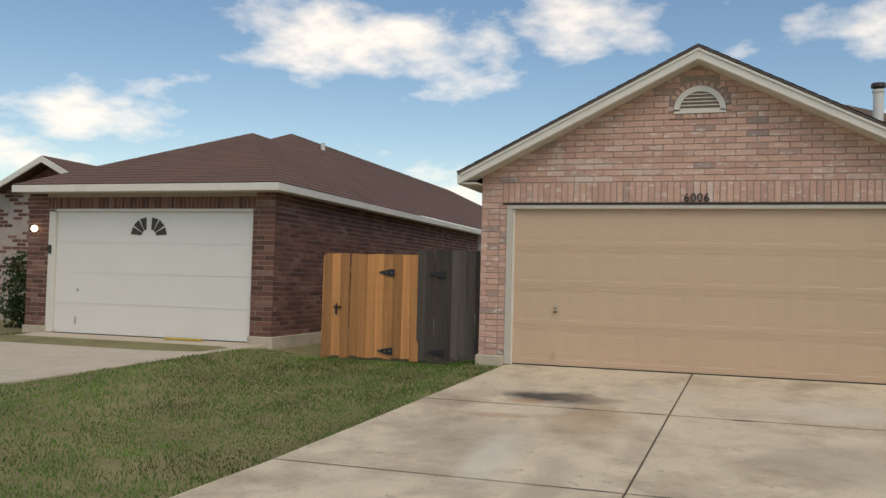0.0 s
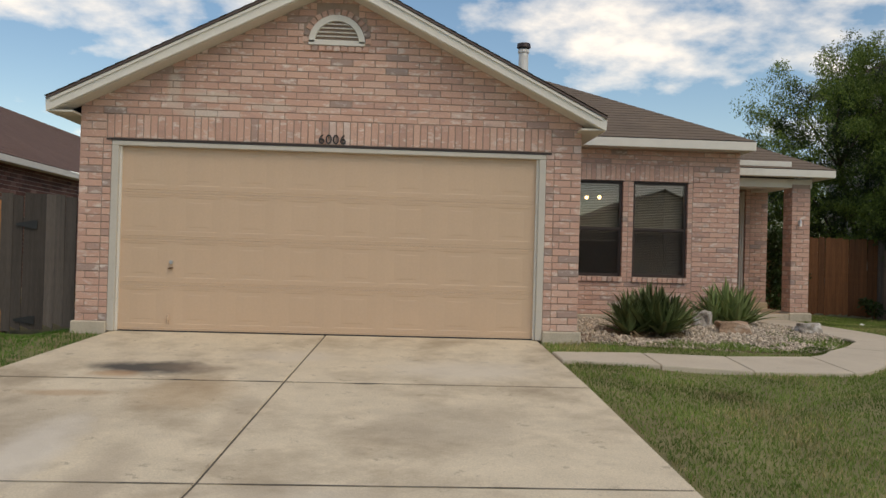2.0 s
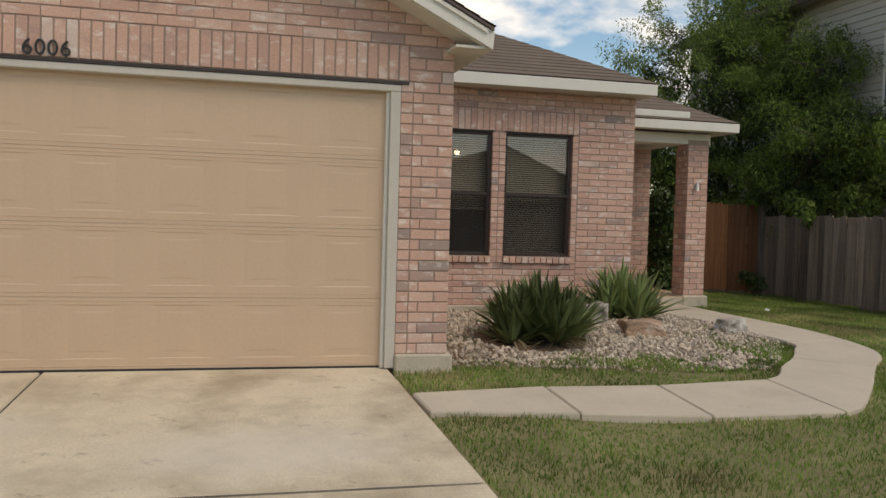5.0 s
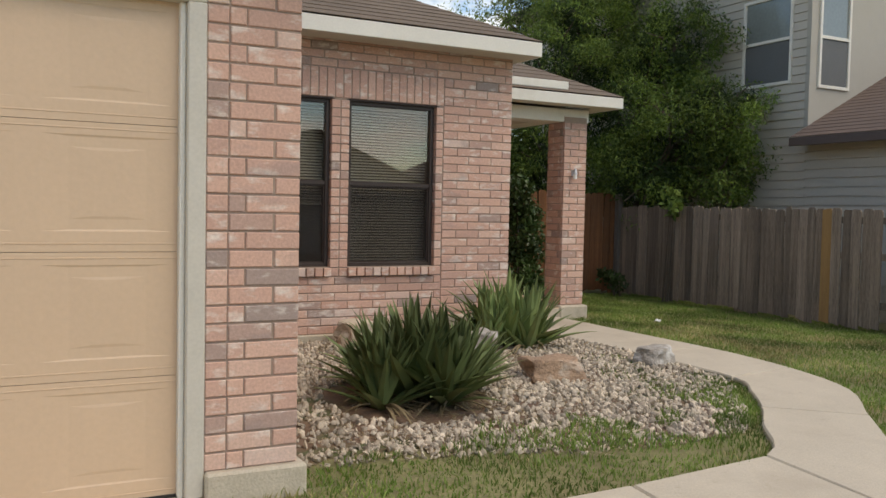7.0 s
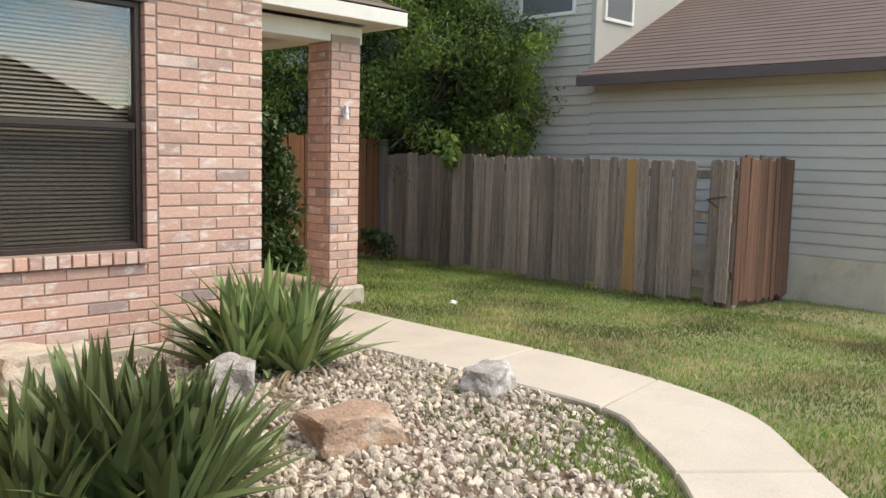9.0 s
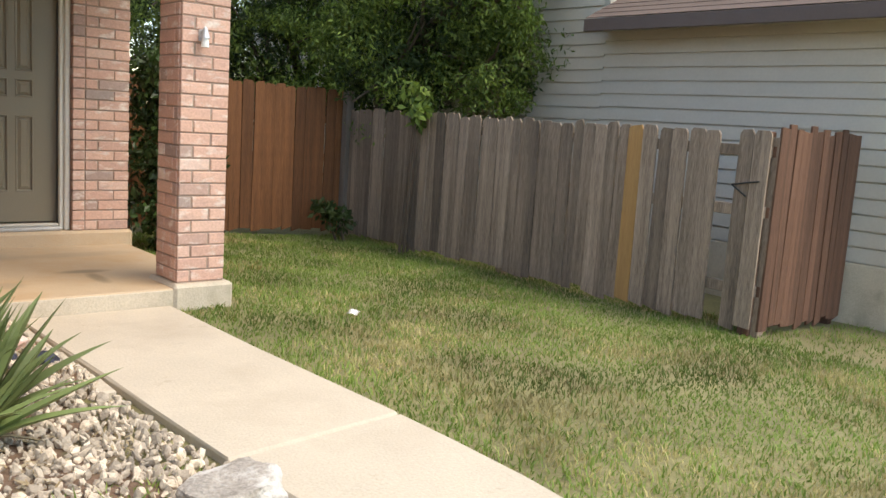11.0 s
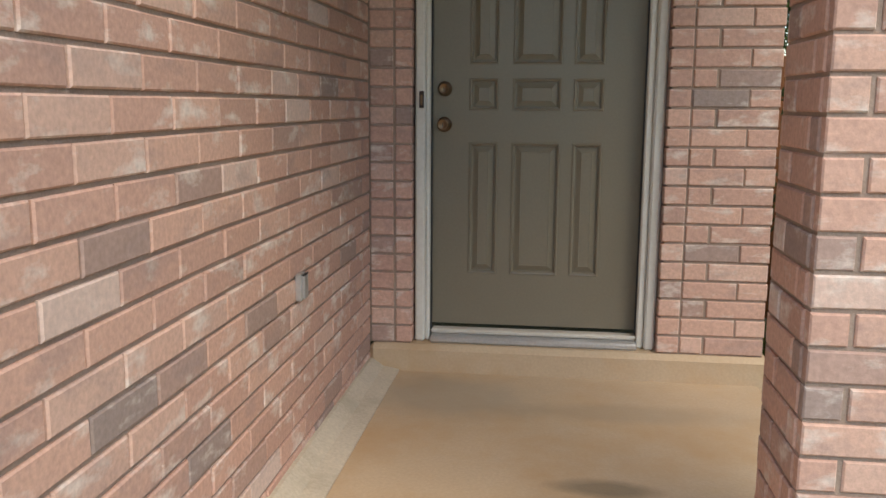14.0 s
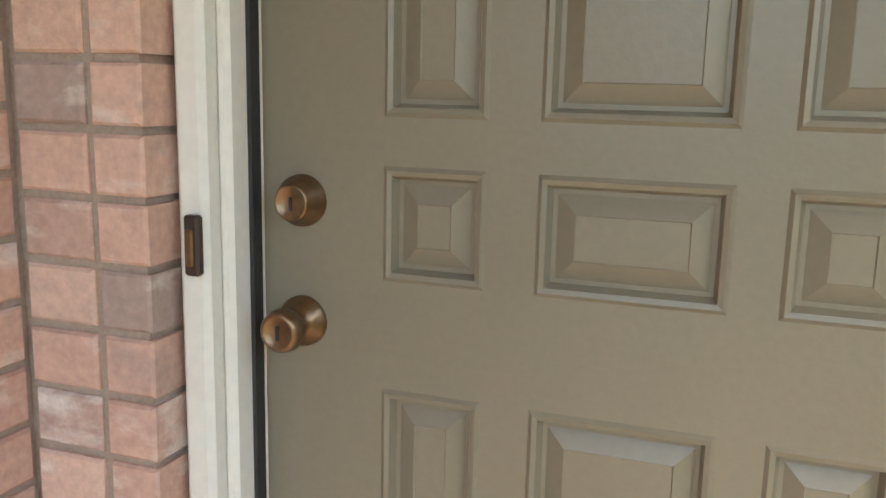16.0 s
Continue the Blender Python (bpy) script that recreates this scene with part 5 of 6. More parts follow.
part("gable_face", boxed(HX + 0.07, HX + 7, H1Y - 0.03, H1Y - 0.002, 2.4, 6.0), M_BEIGE, nb, "beige panelled front of the upper storey")


def far_window(parent, m, w, h):
    win = new("window")
    win.parent = parent
    win.matrix_local = m
    part("pane", boxed(-w / 2, w / 2, 0.0, 0.012, 0, h), M_GLASSFAR, win)
    for q in ((-w / 2 - 0.05, -w / 2, 0, h), (w / 2, w / 2 + 0.05, 0, h), (-w / 2 - 0.05, w / 2 + 0.05, h, h + 0.05), (-w / 2 - 0.05, w / 2 + 0.05, -0.05, 0), (-w / 2, w / 2, h * 0.5 - 0.025, h * 0.5 + 0.025)):
        part("window_frame", boxed(q[0], q[1], -0.03, 0.02, q[2], q[3], 0.003), M_WHITE, win)
    part("lower_screen", boxed(-w / 2 + 0.01, w / 2 - 0.01, -0.01, -0.004, 0.01, h * 0.5 - 0.03), M_SCREENFAR, win)


M_GLASSFAR = paint("dim curtained glass", (0.20, 0.22, 0.21), 0.08, 0.1, 2, 20, 0.0, spec=0.8)
M_SCREENFAR = paint("grey window screen", (0.12, 0.125, 0.125), 0.7, 0.08, 2, 60, 0.0)
far_window(nb, pose(HX - 0.01, 6.565, 3.46, 0, 0, -90), 0.93, 1.36)
far_window(nb, pose(HX + 0.5, H1Y - 0.035, 3.36, 0, 0, 0), 0.62, 1.5)
bm = bmesh.new()
shingles(bm, [(12.58, H0Y - 0.35, 2.50), (12.58, H1Y - 0.03, 2.50), (16.0, H1Y - 0.03, 4.25), (16.0, H0Y - 0.35, 4.25)])
part("lower_roof", bm, M_SHINGLE3, nb, "brown shingled roof plane")
bm = bmesh.new()
shingles(bm, [(12.6, H1Y - 0.3, 5.95), (12.6, 14.4, 5.95), (16.5, 14.4, 7.9), (16.5, H1Y - 0.3, 7.9)])
part("upper_roof", bm, M_SHINGLE3, nb, "brown shingled roof plane")
part("fascia", boxed(12.56, 12.60, H0Y - 0.35, H1Y - 0.03, 2.36, 2.49, 0.004), M_DARKBR, nb, "dark brown fascia")
part("fascia", boxed(12.58, 12.62, H1Y - 0.3, 14.4, 5.80, 5.94, 0.004), M_DARKBR, nb, "dark brown fascia")
part("soffit", boxed(12.60, HX + 0.02, H0Y - 0.35, H1Y - 0.03, 2.40, 2.42), M_SIDING, nb)
part("soffit", boxed(12.62, HX + 0.02, H1Y - 0.3, 14.4, 5.84, 5.86), M_SIDING, nb)
part("downspout", boxed(HX - 0.06, HX - 0.0, H0Y + 0.02, H0Y + 0.09, 0.3, 2.3, 0.006), M_WHITE, nb)

# dark brick house on the other side
nl = base_at("brick_house", -9, 5, 0, "dark red brick house with a hipped brown roof", "house")
nl.matrix_world = Matrix.Identity(4)
LY, LX0, LX1 = 0.6, -11.25, -6.40
bm = bmesh.new()
box(bm, LX0 + R, -10.80, LY + R, LY + 0.2, 0.15, 2.46)
box(bm, -6.80, LX1 - R, LY + R, LY + 0.2, 0.15, 2.46)
box(bm, -10.80, -6.80, LY + R, LY + 0.2, 2.16, 2.46)
box(bm, LX1 - 0.2, LX1 - R, LY + 0.2, 19.0, -0.2, 2.46)
box(bm, LX0, LX1 - 0.2, 4.0, 4.2, -0.2, 2.46)
box(bm, -15.5, LX0, 3.4, 3.6, -0.2, 2.9)
part("wall", bm, M_MORTAR2, nl)


def joined_bricks(parent, o, u, pieces, material, seed):
    rng = random.Random(seed)
    o, u = Vector(o), Vector(u)
    turn = Matrix((u, -u.cross(Vector((0, 0, 1))), Vector((0, 0, 1)))).transposed().to_4x4()
    vs, fs = [], []
    for pu, pz, pl, ph in pieces:
        m = Matrix.Translation(o + u * pu + Vector((0, 0, pz)) + u.cross(Vector((0, 0, 1))) * rng.uniform(-.002, .002)) @ turn
        k = len(vs)
        vs += [tuple(m @ Vector(v)) for v in brick_verts(pl, ph)]
        fs += [tuple(k + i for i in f) for f in BRICK_F]
    me = bpy.data.meshes.new("brickwork")
    me.from_pydata(vs, [], fs)
    me.materials.append(material)
    ob = new("brickwork", me)
    ob.parent = parent
    return tagged(ob, "", "", "", "stuff")


lp = course_pieces(LX0, -10.80, 0.15, 2.16, "run") + course_pieces(-6.80, LX1, 0.15, 2.16, "run", phase=0.1) + course_pieces(-10.85, -6.75, 2.17, 2.38, "soldier") + course_pieces(LX0, -10.85, 2.16, 2.46, "run") + course_pieces(-6.75, LX1, 2.16, 2.46, "run")
joined_bricks(nl, (0, LY, 0), (1, 0, 0), lp, M_REDS, 1)
joined_bricks(nl, (LX1, LY + 0.03, 0), (0, 1, 0), course_pieces(0, 12.0, 0.15, 2.46, "run"), M_REDS, 2)
joined_bricks(nl, (-15.5, 3.4, 0), (1, 0, 0), course_pieces(0, 4.25, 0.15, 2.9, "run"), M_REDS, 3)
bm = bmesh.new()
box(bm, LX0 - 0.02, -10.78, LY - 0.03, LY + 0.25, -0.3, 0.15, 0.01)
box(bm, -6.82, LX1 + 0.03, LY - 0.03, 12.0, -0.4, 0.15, 0.01)
part("foundation", bm, M_FOUND, nl)
EZ, EXR, EXL, EYF = 2.56, -6.14, -11.26, 0.2
hwid = (EXR - EXL) / 2
bm = bmesh.new()
apx, apy, apz = -8.13, EYF + hwid, 3.80
shingles(bm, [(EXL, EYF, EZ), (EXR, EYF, EZ), (apx, apy, apz)])
shingles(bm, [(EXR, EYF, EZ), (EXR, 7.6, EZ), (apx, 7.6, apz), (apx, apy, apz)])
shingles(bm, [(EXL, 7.6, EZ), (EXL, EYF, EZ), (apx, apy, apz), (apx, 7.6, apz)])
m0, m1 = -16.3, EXR
mx, mh = (m0 + m1) / 2, (m1 - m0) / 2
shingles(bm, [(m0, 5.0, EZ), (m1, 5.0, EZ), (mx, 5.0 + mh, EZ + 0.505 * mh)])
shingles(bm, [(m1, 5.0, EZ), (m1, 30.0, EZ), (mx, 30.0 - mh, EZ + 0.505 * mh), (mx, 5.0 + mh, EZ + 0.505 * mh)])
shingles(bm, [(m0, 30.0, EZ), (m0, 5.0, EZ), (mx, 5.0 + mh, EZ + 0.505 * mh), (mx, 30.0 - mh, EZ + 0.505 * mh)])
gax, gaz = -13.2, 3.50
shingles(bm, [(-11.7, 2.95, 2.75), (-11.7, 9.0, 2.75), (gax, 9.0, gaz), (gax, 2.95, gaz)])
shingles(bm, [(-14.7, 9.0, 2.75), (-14.7, 2.95, 2.75), (gax, 2.95, gaz), (gax, 9.0, gaz)])
part("roof", bm, M_SHINGLE2, nl, "red-brown shingled hip roof")
part("fascia", boxed(EXL, EXR, EYF, EYF + 0.03, EZ - 0.13, EZ - 0.01, 0.004), M_WHITE, nl)
part("fascia", boxed(EXR - 0.03, EXR, EYF + 0.03, 20.0, EZ - 0.13, EZ - 0.01, 0.004), M_WHITE, nl)
part("soffit", boxed(EXL, EXR - 0.03, EYF + 0.03, LY + 0.05, EZ - 0.12, EZ - 0.105), M_SOFFIT, nl)
part("soffit", boxed(LX1 - 0.05, EXR - 0.03, LY + 0.05, 20.0, EZ - 0.12, EZ - 0.105), M_SOFFIT, nl)
for s in (-1, 1):
    bm = bmesh.new()
    prism(bm, [(gax, gaz - 0.01), (gax + s * 1.5, 2.74), (gax + s * 1.5, 2.62), (gax, gaz - 0.14)], 2.9, 2.94, "y")
    part("rake_board", bm, M_WHITE, nl)
bm = bmesh.new()
prism(bm, [(-14.6, 2.75), (-11.8, 2.75), (gax, 3.4)], 3.38, 3.5, "y")
part("gable_wall", bm, M_REDS, nl)
wd = part("garage_door", boxed(-10.66, -6.82, LY + 0.05, LY + 0.1, 0.05, 2.13, 0.004), M_WDOOR, nl, "white sectional garage door with sunburst lights")
for k in range(1, 4):
    part("section_line", boxed(-10.66, -6.82, LY + 0.044, LY + 0.049, 0.05 + k * 0.52 - 0.006, 0.05 + k * 0.52 + 0.002), M_WHITE, wd)
for s, cx in ((-1, -8.83), (1, -8.74)):
    for i in range(3):
        a0, a1 = radians(4 + i * 30), radians(28 + i * 30)
        bm = bmesh.new()
        prism(bm, [(cx + s * r * math.cos(a), 1.73 + r * math.sin(a)) for r, a in ((0.10, a0), (0.31, a0), (0.30, (a0 + a1) / 2), (0.31, a1), (0.10, a1))], LY + 0.04, LY + 0.049, "y")
        part("sunburst_light", bm, M_FRAME, wd, "dark sunburst window light")
part("casing", boxed(-10.80, -10.66, LY - 0.005, LY + 0.12, 0.05, 2.13, 0.006), M_WHITE, nl)
part("casing", boxed(-10.66, -6.80, LY - 0.005, LY + 0.12, 2.131, 2.18, 0.006), M_WHITE, nl)
part("lock", tube(bmesh.new(), (-10.18, LY + 0.03, 0.79), (-10.18, LY + 0.05, 0.79), 0.02), M_STEEL, wd)
part("lift_handle", boxed(-10.215, -10.19, LY + 0.02, LY + 0.05, 0.2, 0.33, 0.006), M_STEEL, wd)
part("keypad", boxed(-10.78, -10.72, LY - 0.03, LY - 0.006, 1.4, 1.55, 0.006), M_BLACK, nl, "black keypad")
bm = bmesh.new()
bmesh.ops.create_uvsphere(bm, u_segments=12, v_segments=8, radius=0.06, matrix=Matrix.Translation((-11.05, LY - 0.07, 1.83)))
part("porch_light", bm, glow_paint("lit porch globe", (1.0, 0.9, 0.75), 2.5), nl, "small lit globe light")
part("roof_pipe", tube(bmesh.new(), (-10.26, 10.12, 4.54), (-10.26, 10.12, 4.84), 0.06), M_WMETAL, nl)
tagged(part("threshold_strip", boxed(-8.3, -7.6, LY - 0.13, LY - 0.05, 0.035, 0.07, 0.01), M_YELLOW), "yellow strip lying at the white garage door", "strip")

nd = base_at("neighbour_driveway", 0, 0, 0, "pale concrete driveway of the brick house", "driveway", "", 0, "structure")
nz = lambda x, y: 0.03 + 0.75 * drive_z(min(y, 0.0))
ND_R = [(-6.45, 0.62), (-7.55, -3.0), (-8.9, -6.5), (-9.6, -12.0)]
ND_L = [(-10.9, 0.62), (-11.7, -3.0), (-12.9, -6.5), (-13.6, -12.0)]
for k in range(3):
    slab("slab", [ND_L[k + 1], ND_R[k + 1], ND_R[k], ND_L[k]], nz, 0.01, nd, M_CONC2, depth=0.2)

# houses across the street, seen only in the window panes
def far_house(x, y, w, d, label):
    h = base_at("far_house", x, y, ground_z(x, y) - 0.05, label, "house", "houses across the street")
    part("wall", boxed(-w / 2, w / 2, -d / 2, d / 2, 0, 3.6), M_BEIGE, h)
    bm = bmesh.new()
    e, hh = 0.4, 2.7
    for s in (-1, 1):
        shingles(bm, [(s * (w / 2 + e), -d / 2 - e, 3.5), (s * (w / 2 + e), d / 2 + e, 3.5), (0, d / 2 + e, 3.5 + hh), (0, -d / 2 - e, 3.5 + hh)], 0.3)
    part("roof", bm, M_SHINGLE3, h)
    bm = bmesh.new()
    prism(bm, [(-w / 2, 3.5), (w / 2, 3.5), (0, 3.4 + hh)], -d / 2, d / 2, "y")
    part("gable", bm, M_BEIGE, h)
    part("garage_door", boxed(-2.4, 2.4, d / 2, d / 2 + 0.03, 0, 2.1), M_WDOOR, h)


for fx in (15.3, 28.1, 2.2, -11.5):
    far_house(fx, -34, 12.0, 10, "beige house with a brown gable roof across the street")


# ---- trees and shrubs ----
def leaf_cloud(name, centres, count, size, aspect, seed, material, parent, droop=0.5):
    """Many small leaves scattered in clumps (x, y, z, radius) as one mesh."""
    rng = np.random.default_rng(seed)
    c = np.array([q[:3] for q in centres])
    r = np.array([q[3] for q in centres])
    pick = rng.integers(0, len(centres), count)
    p = rng.normal(size=(count, 3))
    p /= np.linalg.norm(p, axis=1)[:, None]
    p = c[pick] + p * (r[pick] * rng.uniform(0.2, 1.0, count) ** 0.6)[:, None] * np.array([1, 1, 0.8])
    d = rng.normal(size=(count, 3)) * 0.7 + np.array([0, 0, -droop])
    d /= np.linalg.norm(d, axis=1)[:, None]
    s = np.cross(d, rng.normal(size=(count, 3)))
    s /= np.linalg.norm(s, axis=1)[:, None]
    nrm = np.cross(s, d)
    L = size * rng.uniform(0.6, 1.3, count)[:, None]
    W = L * aspect
    v = np.stack([p, p + d * L * 0.5 + s * W * 0.5 + nrm * W * 0.15, p + d * L, p + d * L * 0.5 - s * W * 0.5 + nrm * W * 0.15], axis=1).reshape(-1, 3)
    me = bpy.data.meshes.new(name)
    f = np.arange(count * 4).reshape(-1, 4)
    me.from_pydata(v.tolist(), [], f.tolist())
    me.materials.append(material)
    ob = new(name, me)
    if parent is not None:
        ob.parent = parent
    return ob


def limb(bm, pts, r0, r1):
    for i, (a, b) in enumerate(zip(pts, pts[1:])):
        k0, k1 = i / (len(pts) - 1), (i + 1) / (len(pts) - 1)
        tube(bm, a, b, r0 + (r1 - r0) * k0, r0 + (r1 - r0) * k1, 8, i == 0)


def tree(x, y, lobes, n_clumps, leaves, size, aspect, seed, label, mats, trunk_h=1.6, clump=0.42, r_trunk=0.14):
    z = ground_z(x, y) - 0.05
    t = base_at("tree", x, y, z, label, "tree")
    rng = random.Random(seed)
    bm = bmesh.new()
    limb(bm, [(0, 0, 0), (0.05, 0.03, trunk_h * 0.5), (0.0, 0.08, trunk_h)], r_trunk, r_trunk * 0.7)
    part("trunk", bm, M_BARK, t)
    centres, dark = [], []
    weights = [q[3] ** 2 for q in lobes]
    for i in range(n_clumps):
        lx, ly, lz, lr = rng.choices(lobes, weights)[0]
        d = Vector((rng.gauss(0, 1), rng.gauss(0, 1), rng.gauss(0, 1))).normalized()
        k = rng.uniform(0.45, 1.05)
        q = Vector((lx - x, ly - y, lz - z)) + Vector((d.x * lr * k, d.y * lr * k, d.z * lr * k * 0.95))
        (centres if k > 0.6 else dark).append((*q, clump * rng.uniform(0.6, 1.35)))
    for lx, ly, lz, lr in lobes:
        bm = bmesh.new()
        e = Vector((lx - x, ly - y, lz - z))
        limb(bm, [(0, 0.05, trunk_h * 0.9), tuple(e * 0.45 + Vector((0, 0, trunk_h * 0.4))), tuple(e)], r_trunk * 0.6, 0.03)
        for k in range(4):
            d = Vector((rng.gauss(0, 1), rng.gauss(0, 1), rng.gauss(0.3, 0.6))).normalized() * lr * 0.85
            limb(bm, [tuple(e * 0.8), tuple(e + d * 0.5), tuple(e + d)], 0.03, 0.008)
        part("limb", bm, M_BARK, t)
    leaf_cloud("crown", centres, leaves, size, aspect, seed, mats[0], t)
    # inner clumps take the second material, crown shade painted as darker leaves
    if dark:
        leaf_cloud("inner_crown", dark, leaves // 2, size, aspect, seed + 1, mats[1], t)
    return t


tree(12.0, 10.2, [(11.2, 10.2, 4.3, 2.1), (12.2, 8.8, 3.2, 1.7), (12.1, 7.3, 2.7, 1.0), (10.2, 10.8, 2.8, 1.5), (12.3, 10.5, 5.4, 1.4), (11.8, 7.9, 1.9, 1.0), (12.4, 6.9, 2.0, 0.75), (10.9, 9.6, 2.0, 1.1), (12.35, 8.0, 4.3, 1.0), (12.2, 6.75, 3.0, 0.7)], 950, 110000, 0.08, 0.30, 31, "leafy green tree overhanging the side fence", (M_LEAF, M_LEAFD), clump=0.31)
tree(9.3, 15.0, [(9.3, 15.0, 3.0, 1.6), (10.6, 15.4, 3.4, 1.7), (8.2, 14.6, 2.6, 1.2), (12.2, 15.5, 2.6, 1.5)], 210, 20000, 0.08, 0.45, 33, "dark fine-leaved tree behind the back fence", (M_LEAFD, M_LEAFD), 1.2, 0.4)


def shrub(name, lobes, leaves, size, seed, label, material, aspect=0.6):
    x, y = lobes[0][0], lobes[0][1]
    z = ground_z(x, y)
    s = base_at(name, x, y, z, label, "shrub")
    bm = bmesh.new()
    rng = random.Random(seed)
    for lx, ly, lz, lr in lobes:
        limb(bm, [(rng.uniform(-.1, .1), rng.uniform(-.1, .1), -0.03), (lx - x, ly - y, lz - z)], 0.018, 0.008)
    part("stem", bm, M_BARK, s)
    leaf_cloud("leaves", [(a - x, b - y, c - z, r) for a, b, c, r in lobes], leaves, size, aspect, seed, material, s)
    return s


shrub("side_shrub", [(8.62, 7.15, 0.4, 0.40), (8.60, 7.2, 0.9, 0.42), (8.62, 7.3, 1.35, 0.36), (8.55, 7.15, 1.6, 0.26), (8.9, 7.5, 0.7, 0.42), (8.95, 7.6, 1.2, 0.34), (8.7, 7.0, 0.15, 0.3)], 5200, 0.085, 41, "dark green broad-leaved shrub beside the entry wall", M_IVY)
shrub("fence_weed", [(10.95, 7.75, 0.12, 0.2), (10.8, 7.85, 0.25, 0.16)], 260, 0.09, 42, "small broad-leaved weed at the fence corner", M_LEAFD)
shrub("fence_vine", [(11.2, 6.75, 1.62, 0.17), (11.15, 6.68, 1.42, 0.12), (11.3, 6.8, 1.3, 0.1)], 190, 0.11, 43, "bright green sapling tip over the fence", M_LEAF)
shrub("entry_bush", [(-12.4, 1.8, 0.6, 0.55), (-12.5, 2.0, 1.1, 0.5), (-12.2, 1.7, 0.3, 0.5)], 3000, 0.08, 44, "dark rounded bush beside the brick house", M_IVY)


def agave(x, y, leaves, height, seed, label, spread=1.0):
    """A rosette of stiff pointed leaves with dry ones round its foot."""
    z = ground_z(x, y) + 0.02
    a = base_at("agave", x, y, z, label, "plant", "agaves in the bed")
    rng = random.Random(seed)

    def blade(bend, width):
        bm = bmesh.new()
        n = 7
        rows_ = []
        for i in range(n + 1):
            k = i / n
            w = width * (0.75 + 0.9 * k - 1.65 * k * k) if k < 0.999 else 0.001
            w = max(w, 0.001)
            yy, zz = bend * k * k, k * (1 - 0.25 * abs(bend) * k)
            rows_.append([bm.verts.new((-w, yy - w * 0.55, zz)), bm.verts.new((0, yy, zz)), bm.verts.new((w, yy - w * 0.55, zz)), bm.verts.new((0, yy + 0.012 * (1 - k), zz))])
        for p, q in zip(rows_, rows_[1:]):
            for i in range(4):
                bm.faces.new((p[i], p[(i + 1) % 4], q[(i + 1) % 4], q[i]))
        bmesh.ops.recalc_face_normals(bm, faces=bm.faces[:])
        return bm

    kinds = [mesh_of("leaf", blade(b, w), M_AGAVE) for b, w in ((0.05, 0.056), (0.14, 0.062), (0.24, 0.050), (-0.06, 0.064))]
    dry = [mesh_of("dry_leaf", blade(b, w), M_AGAVEDRY) for b, w in ((0.5, 0.035), (0.8, 0.028))]
    heads = [(0, 0, 1.0), (0.12, -0.2 * spread, 0.9), (0.36 * spread, 0.1, 0.8), (-0.30 * spread, -0.15 * spread, 0.75), (0.27 * spread, -0.08 * spread, 0.8), (0.05 * spread, 0.22 * spread, 0.9), (-0.2 * spread, 0.15, 0.85)]
    for i in range(leaves):
        hx, hy, hk = rng.choice(heads)
        tilt = 2 + 62 * rng.random() ** 1.5
        az = rng.uniform(0, 360)
        L = height * hk * rng.uniform(0.75, 1.12)
        ob = new("leaf", rng.choice(kinds))
        ob.parent = a
        ob.matrix_local = pose(hx, hy, 0.0, 0, 0, az) @ pose(0, 0.02, 0, -tilt, 0, 0) @ Matrix.Diagonal((L * 1.3, L, L, 1))
    for i in range(leaves // 2):
        hx, hy, hk = rng.choice(heads)
        L = height * rng.uniform(0.35, 0.7)
        ob = new("dry_leaf", rng.choice(dry))
        ob.parent = a
        ob.matrix_local = pose(hx, hy, 0.03, 0, 0, rng.uniform(0, 360)) @ pose(0, 0.03, 0, -rng.uniform(60, 92), 0, rng.uniform(-30, 30)) @ Matrix.Diagonal((L, L, L, 1))


agave(4.18, 1.42, 420, 0.70, 51, "large green agave clump with dry brown lower leaves")
agave(5.82, 2.92, 280, 0.72, 52, "green agave with dry brown leaves beside the brick wall", 0.8)


# ---- planting bed ----
def inside(x, y, poly):
    k = False
    for (ax, ay), (bx, by) in zip(poly, poly[1:] + poly[:1]):
        if (ay > y) != (by > y) and x < (bx - ax) * (y - ay) / (by - ay) + ax:
            k = not k
    return k


BED = [(2.98, 0.45), (4.2, 0.30), (5.0, -0.05), (5.5, -0.12), (5.9, 0.14), (6.3, 0.52), (6.58, 0.88), (6.80, 1.25), (6.70, 2.3), (6.62, 4.62), (6.40, 4.62), (6.40, 3.70), (2.98, 3.70)]
WALKPOLY = edge(W_OUT, 0, 9) + edge(W_IN, 0, 9)[::-1]


def bed_z(x, y):
    return ground_z(x, y) + 0.012 + 0.035 * smooth(0.3, 1.6, y) + 0.012 * noise.noise((x * 2, y * 2, 0))


bm = bmesh.new()
vs = {}
xs, ys = [2.95 + 0.1 * i for i in range(39)], [0.1 + 0.1 * j for j in range(47)]
for i, x in enumerate(xs):
    for j, y in enumerate(ys):
        if inside(x, y, BED):
            rim = all(inside(x + dx, y + dy, BED) for dx, dy in ((0.15, 0), (-0.15, 0), (0, 0.15), (0, -0.15)))
            vs[i, j] = bm.verts.new((x, y, bed_z(x, y) if rim or y > 3.3 or x < 3.2 else ground_z(x, y) - 0.03))
for (i, j), v in list(vs.items()):
    if all(q in vs for q in ((i + 1, j), (i + 1, j + 1), (i, j + 1))):
        bm.faces.new((v, vs[i + 1, j], vs[i + 1, j + 1], vs[i, j + 1]))
structure("bed_soil", bm, M_SOIL, "reddish soil of the planting bed", "soil")

